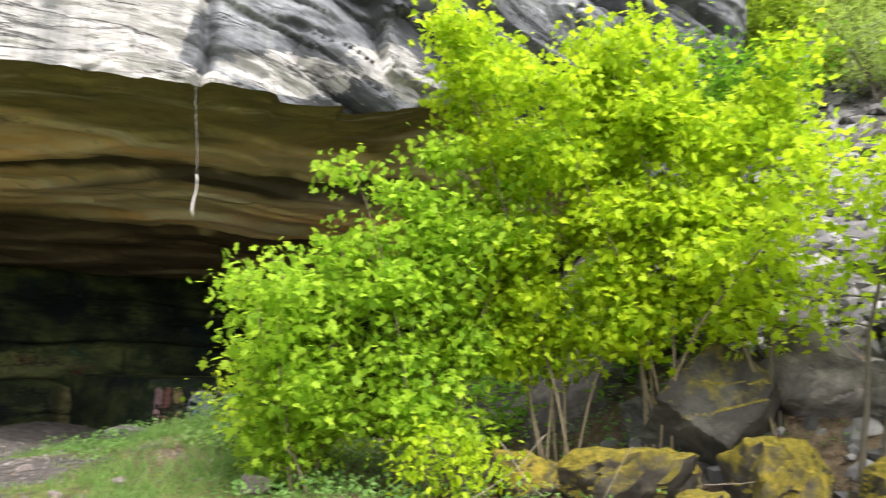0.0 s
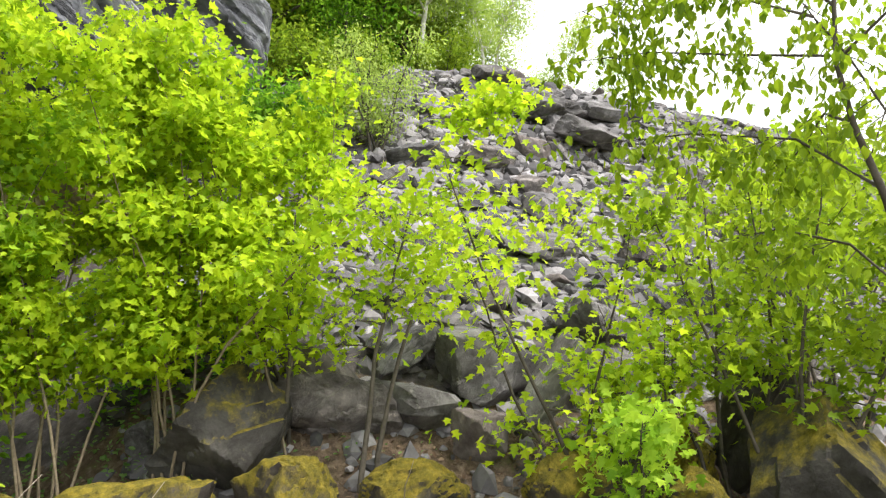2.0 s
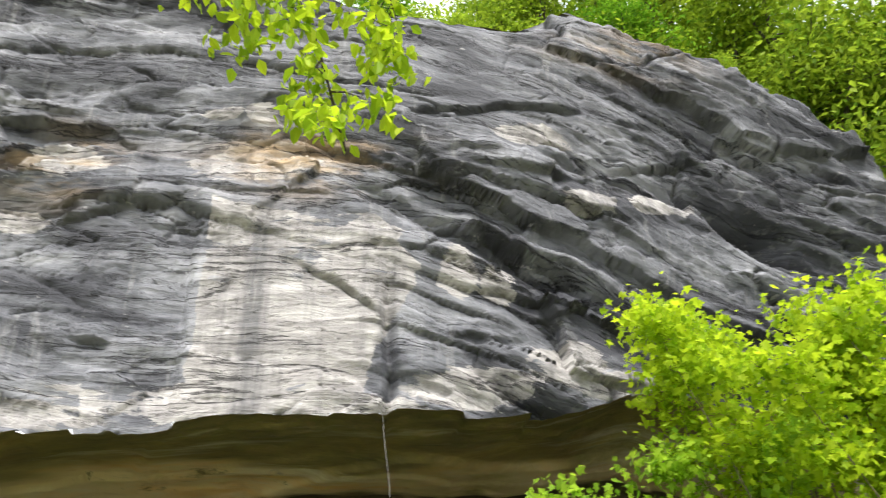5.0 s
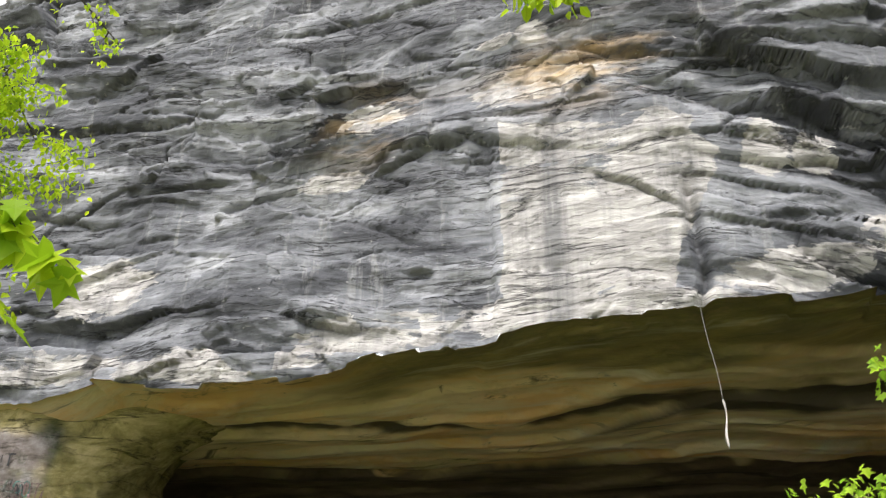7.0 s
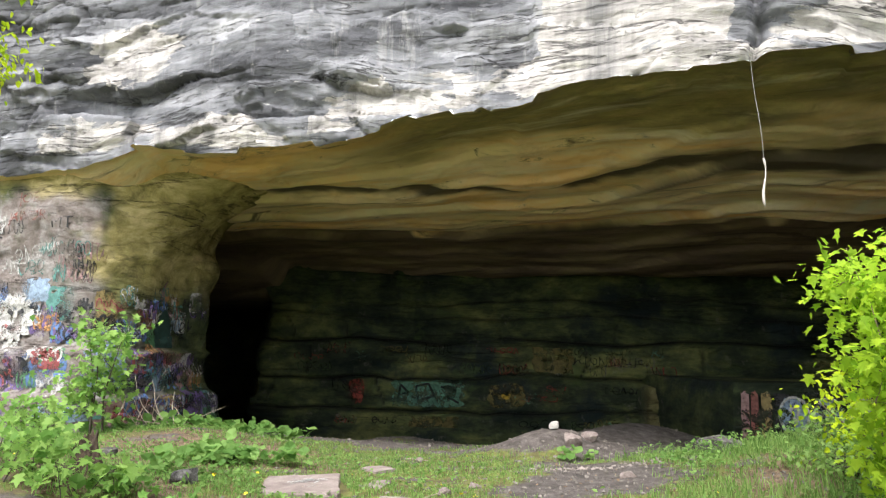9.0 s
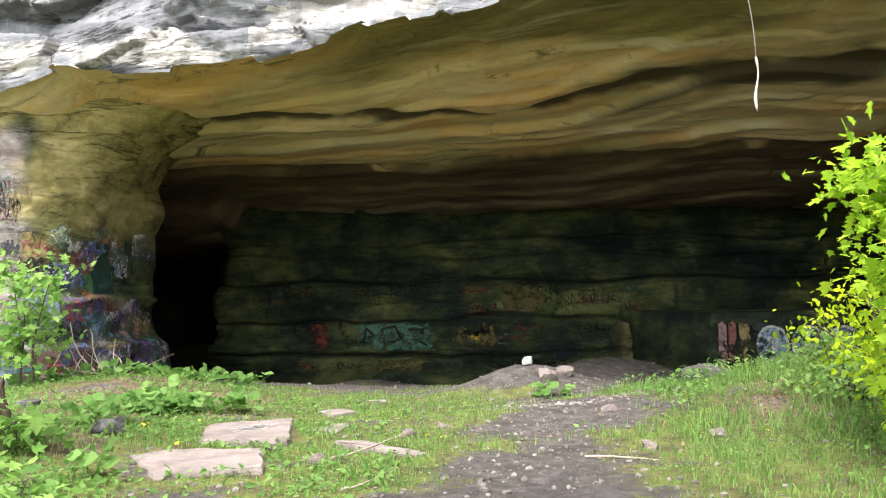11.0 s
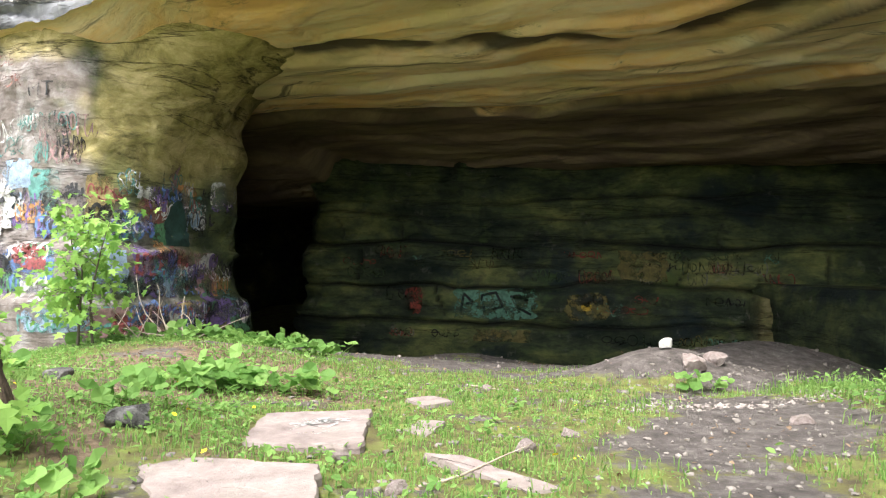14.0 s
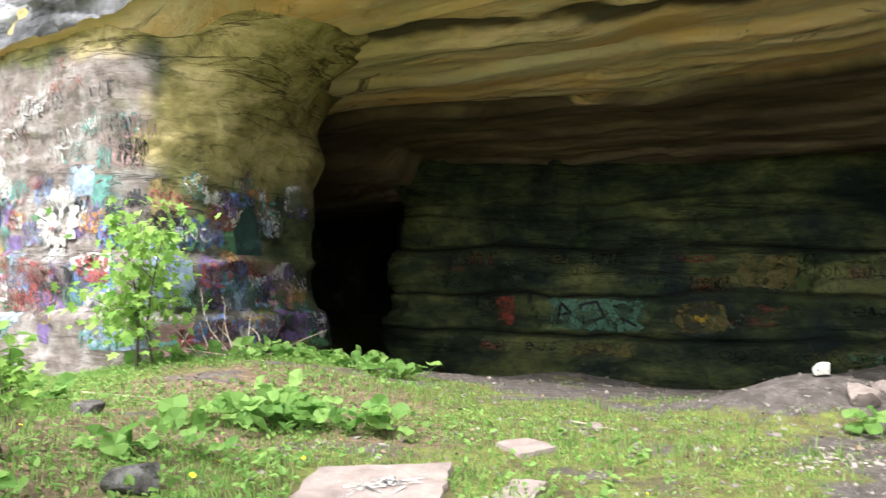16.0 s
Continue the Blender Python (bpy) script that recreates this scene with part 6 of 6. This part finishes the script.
def scribble(wall, a, z, w, h, paint, seed, letters=4, width=0.035):
    """A tag that cannot be read: loops and bars of its size."""
    r = np.random.default_rng(seed)
    lines = []
    for i in range(letters):
        x0 = a - w / 2 + w * i / letters
        lw = w / letters * 0.8
        pts = [(x0 + lw * r.random(), z + h * (r.random() - 0.5)) for _ in range(r.integers(3, 6))]
        kind_ = r.integers(0, 3)
        if kind_ == 0:
            pts[0], pts[1] = (x0 + lw * r.uniform(0, 0.3), z - h / 2), (x0 + lw * r.uniform(0.1, 0.5), z + h / 2)
        else:
            turn_, start_ = r.uniform(3.5, 6.6), r.uniform(0, 6.28)
            pts = [(x0 + lw * (0.5 + 0.5 * math.cos(start_ + turn_ * q)), z + h * 0.5 * math.sin(start_ + turn_ * q) * (1 if kind_ == 1 else 0.6)) for q in np.linspace(0, 1, 12)]
            if kind_ == 2:
                pts.append((x0 + lw * r.random(), z - h / 2))
        lines.append(pts)
    strokes(wall, [sum(lines, [])], width, paint, "unreadable sprayed tag on the rock wall")


def lettering(wall, text, a, z, height, paint, label, off=0.03):
    cu = bpy.data.curves.new("lettering", "FONT")
    cu.body, cu.size, cu.align_x, cu.resolution_u = text, height * 1.35, "CENTER", 3
    tmp = new("lettering", cu)
    me = bpy.data.meshes.new_from_object(tmp)
    bpy.data.objects.remove(tmp)
    bm = bmesh.new()
    bm.from_mesh(me)
    bmesh.ops.triangulate(bm, faces=bm.faces[:])
    bmesh.ops.subdivide_edges(bm, edges=bm.edges[:], cuts=1)
    co = np.array([q.co for q in bm.verts])
    p = on_wall(wall, a + co[:, 0], z + co[:, 1], off)
    for q, c in zip(bm.verts, p):
        q.co = c
    return tagged(part("painted_word", bm, paint, None), label, "graffiti")


pr = np.random.default_rng(77)
names = list(PAINT)
# front face and side of the left wall: a is metres along it
for a, z, w, h, c, sq in ((14.0, 1.1, 1.6, 0.8, "rose", 1), (15.0, 1.15, 0.8, 0.75, "red", 0.4), (15.8, 1.1, 0.5, 0.8, "purple", 1), (16.5, 1.15, 0.9, 0.7, "blue", 0.8), (15.9, 2.2, 0.5, 0.6, "sky", 0.3), (15.2, 2.4, 0.4, 0.3, "orange", 0.2), (16.6, 2.5, 0.6, 0.7, "teal", 0.6), (17.6, 2.35, 0.5, 0.9, "ochre", 0.7), (18.1, 1.95, 0.7, 0.5, "blue", 0.5), (17.6, 1.15, 0.8, 0.8, "sky", 0.8), (18.6, 1.15, 1.0, 0.85, "purple", 1), (19.3, 1.15, 0.5, 0.7, "red", 0.4), (20.2, 1.1, 1.0, 0.8, "rose", 1), (19.8, 0.35, 2.0, 0.5, "purple", 1), (18.0, 0.3, 1.2, 0.5, "rose", 1), (13.2, 2.9, 1.2, 0.9, "white", 0.4), (13.4, 1.9, 1.2, 0.5, "teal", 0.4), (17.0, 0.35, 1.0, 0.4, "sky", 0.6), (12.2, 1.2, 1.6, 0.9, "blue", 0.8), (11.4, 2.6, 1.4, 1.0, "white", 0.5)):
    blot(LEFT, a, z, w, h, PAINT[c], a * 3 + z, 0.012, sq)
for k in range(60):
    a, z = pr.uniform(12.0, 21.2), pr.uniform(0.1, 2.9)
    blot(LEFT, a, z, pr.uniform(0.25, 0.8), pr.uniform(0.2, 0.6), PAINT[str(pr.choice(names))], k * 1.7, 0.010 + 0.0002 * k, pr.uniform(0, 0.9))
for k in range(150):
    a, z = pr.uniform(12.0, 21.3), pr.choice([0.35, 0.9, 1.2, 1.4, 1.95, 2.2, 2.5, 2.8, 3.2, 3.6, 4.1])
    if a > 17.4 and z > 2.9:
        continue
    w = pr.uniform(0.3, 0.85)
    scribble(LEFT, a, z + pr.uniform(-0.1, 0.1), w, pr.uniform(0.2, 0.5), PAINT[str(pr.choice(["white", "white", "black", "black", "red", "blue", "purple", "teal", "green", "sky", "orange"] if z < 2.6 else ["black", "black", "teal", "rose", "white"]))], 500 + k, int(pr.integers(3, 6)), pr.uniform(0.025, 0.07) if z < 2.6 else 0.024)
lettering(LEFT, "JOE", 15.6, 4.62, 0.24, PAINT["brick"], "red hand-painted word high on the rock wall")
lettering(LEFT, "JAWOR", 15.65, 4.22, 0.24, PAINT["brick"], "red hand-painted word high on the rock wall")
lettering(LEFT, "MT", 16.55, 4.05, 0.26, PAINT["black"], "two black painted letters on the rock wall")
lettering(LEFT, "ODD", 15.6, 1.1, 0.34, PAINT["black"], "black painted word on the lower rock wall", 0.045)
lettering(LEFT, "SNO", 18.1, 1.82, 0.25, PAINT["white"], "white word on a blue painted patch")
lettering(LEFT, "Its", 19.9, 1.2, 0.26, PAINT["white"], "white painted word on the lower rock wall")
star = []
for i in range(29):
    q = i * math.pi / 14
    rr_ = 0.72 if i % 2 == 0 else 0.42
    star.append((15.5 + rr_ * math.sin(q) * 0.72, 2.2 + rr_ * math.cos(q) * 0.72))
blot(LEFT, 15.5, 2.2, 0.7, 0.7, PAINT["white"], 3, 0.038, 0.0)
strokes(LEFT, [star], 0.12, PAINT["white"], "white spiky painted star on the rock wall", 0.045)
strokes(LEFT, [[(15.3, 2.35), (15.45, 2.27)], [(15.57, 2.27), (15.73, 2.35)], [(15.4, 2.0), (15.6, 2.0)]], 0.1, PAINT["black"], "black marks inside the painted star", 0.055)
u_, v_ = np.meshgrid(np.linspace(-1, 1, 13), np.linspace(0, 1, 15), indexing="ij")
p_ = on_wall(LEFT, 19.35 + 0.36 * u_ * np.sqrt(1 - 0.97 * v_ ** 2.4), 1.64 + 0.86 * v_, 0.05)
sheet("dark_arch", p_[..., 0], p_[..., 1], p_[..., 2], plain("dark_teal_paint", (0.022, 0.05, 0.045), 0.7, 5, 0.5), None, "dark green arch painted on the rock wall", "graffiti", "")
# back wall: fewer and dimmer tags; A0 is the tunnel's corner
A0 = float(BACK.a[np.argmin((BACK.s + 10.3) ** 2 + (BACK.d - 10.4) ** 2)])
blot(BACK, A0 + 4.95, 0.36, 2.3, 0.85, BACK_PAINT["teal"], 9, 0.03, 1)
strokes(BACK, [[(A0 + 4.0, 0.1), (A0 + 4.1, 0.65), (A0 + 4.35, 0.4), (A0 + 4.15, 0.35)], [(A0 + 4.7, 0.05), (A0 + 4.6, 0.6), (A0 + 5.0, 0.7), (A0 + 5.2, 0.3), (A0 + 4.8, 0.2)], [(A0 + 5.4, 0.6), (A0 + 5.9, 0.5), (A0 + 5.6, 0.3), (A0 + 6.0, 0.1)]], 0.07, BACK_PAINT["black"], "dark outlined letters on a green painted panel", 0.06)
blot(BACK, A0 + 7.5, 0.36, 1.2, 0.8, BACK_PAINT["ochre"], 12, 0.03, 0.2)
blot(BACK, A0 + 7.5, 0.36, 0.3, 0.22, BACK_PAINT["orange"], 13, 0.05, 0.0)
blot(BACK, A0 + 9.0, 1.5, 1.3, 0.8, BACK_PAINT["ochre"], 14, 0.03, 0.8)
blot(BACK, A0 + 5.2, -0.5, 1.6, 0.35, BACK_PAINT["ochre"], 15, 0.03, 0.9)
blot(BACK, A0 + 2.6, 0.4, 0.5, 0.8, BACK_PAINT["red"], 16, 0.03, 0.4)
blot(BACK, 31.6, 0.2, 0.35, 0.95, BACK_PAINT["red"], 18, 0.03, 0.5)
blot(BACK, 33.0, 0.3, 0.6, 0.6, BACK_PAINT["red"], 19, 0.03, 0.3)
blot(BACK, 32.3, 0.2, 0.8, 0.9, BACK_PAINT["black"], 20, 0.025, 0.6)
for k in range(46):
    a, z = A0 + pr.uniform(0.3, 12.5), pr.choice([-0.5, 0.3, 0.6, 1.2, 1.5, 1.8])
    scribble(BACK, a, z, pr.uniform(0.5, 1.3), pr.uniform(0.18, 0.4), BACK_PAINT[str(pr.choice(["black", "teal", "ochre", "pale", "red", "green", "black", "ochre"]))], 700 + k, int(pr.integers(3, 7)), 0.03)

# the painted end of the ledge: outlined letters on its face
FACE = RockWall([unplan(9.25, 15.42), unplan(13.2, 12.78)], lambda a, z: 0.0 * a, 0.2)
FACE.relief = lambda a, z: 0.16 + 0.0 * a
for a, w, c in ((0.25, 0.3, "rose"), (0.55, 0.22, "brick"), (0.85, 0.25, "ochre")):
    blot(FACE, a, 0.3, w, 1.1, PAINT[c], a, 0.0, 0.8)
blot(FACE, 2.4, 0.32, 2.9, 1.1, PAINT["black"], 4.0, 0.003, 1)
for k, a in enumerate((1.45, 2.2, 2.95)):
    blot(FACE, a, 0.34, 0.6, 0.8, PAINT["sky"], 6.0 + k, 0.012, 0.55)
    ring_ = [(a + 0.32 * math.cos(q), 0.34 + 0.42 * math.sin(q)) for q in np.linspace(0, 6.28, 24)]
    strokes(FACE, [ring_, [(a - 0.1, 0.5), (a + 0.1, 0.5), (a + 0.05, 0.15), (a - 0.1, 0.5)]], 0.06, PAINT["white"], "white outlined letter on the painted block", 0.02)

# white scribbles on the large slab
top = slab_a.location.z + 0.045
v, f = [], []
qr = np.random.default_rng(3)
for k in range(9):
    x0, y0 = slab_a.location.x + qr.uniform(-0.3, 0.0), slab_a.location.y + qr.uniform(-0.35, 0.35)
    pts = [Vector((x0 + 0.08 * q + qr.normal(0, 0.05), y0 + qr.normal(0, 0.06), top)) for q in range(5)]
    for p, q in zip(pts, pts[1:]):
        side = (q - p).cross(Vector((0, 0, 1))).normalized() * 0.012
        m = len(v)
        v += [tuple(p - side), tuple(p + side), tuple(q + side), tuple(q - side)]
        f.append((m, m + 1, m + 2, m + 3))
tagged(raw("chalk_scribble", v, f, PAINT["white"]), "white scribbled lines on the flat stone slab", "graffiti")
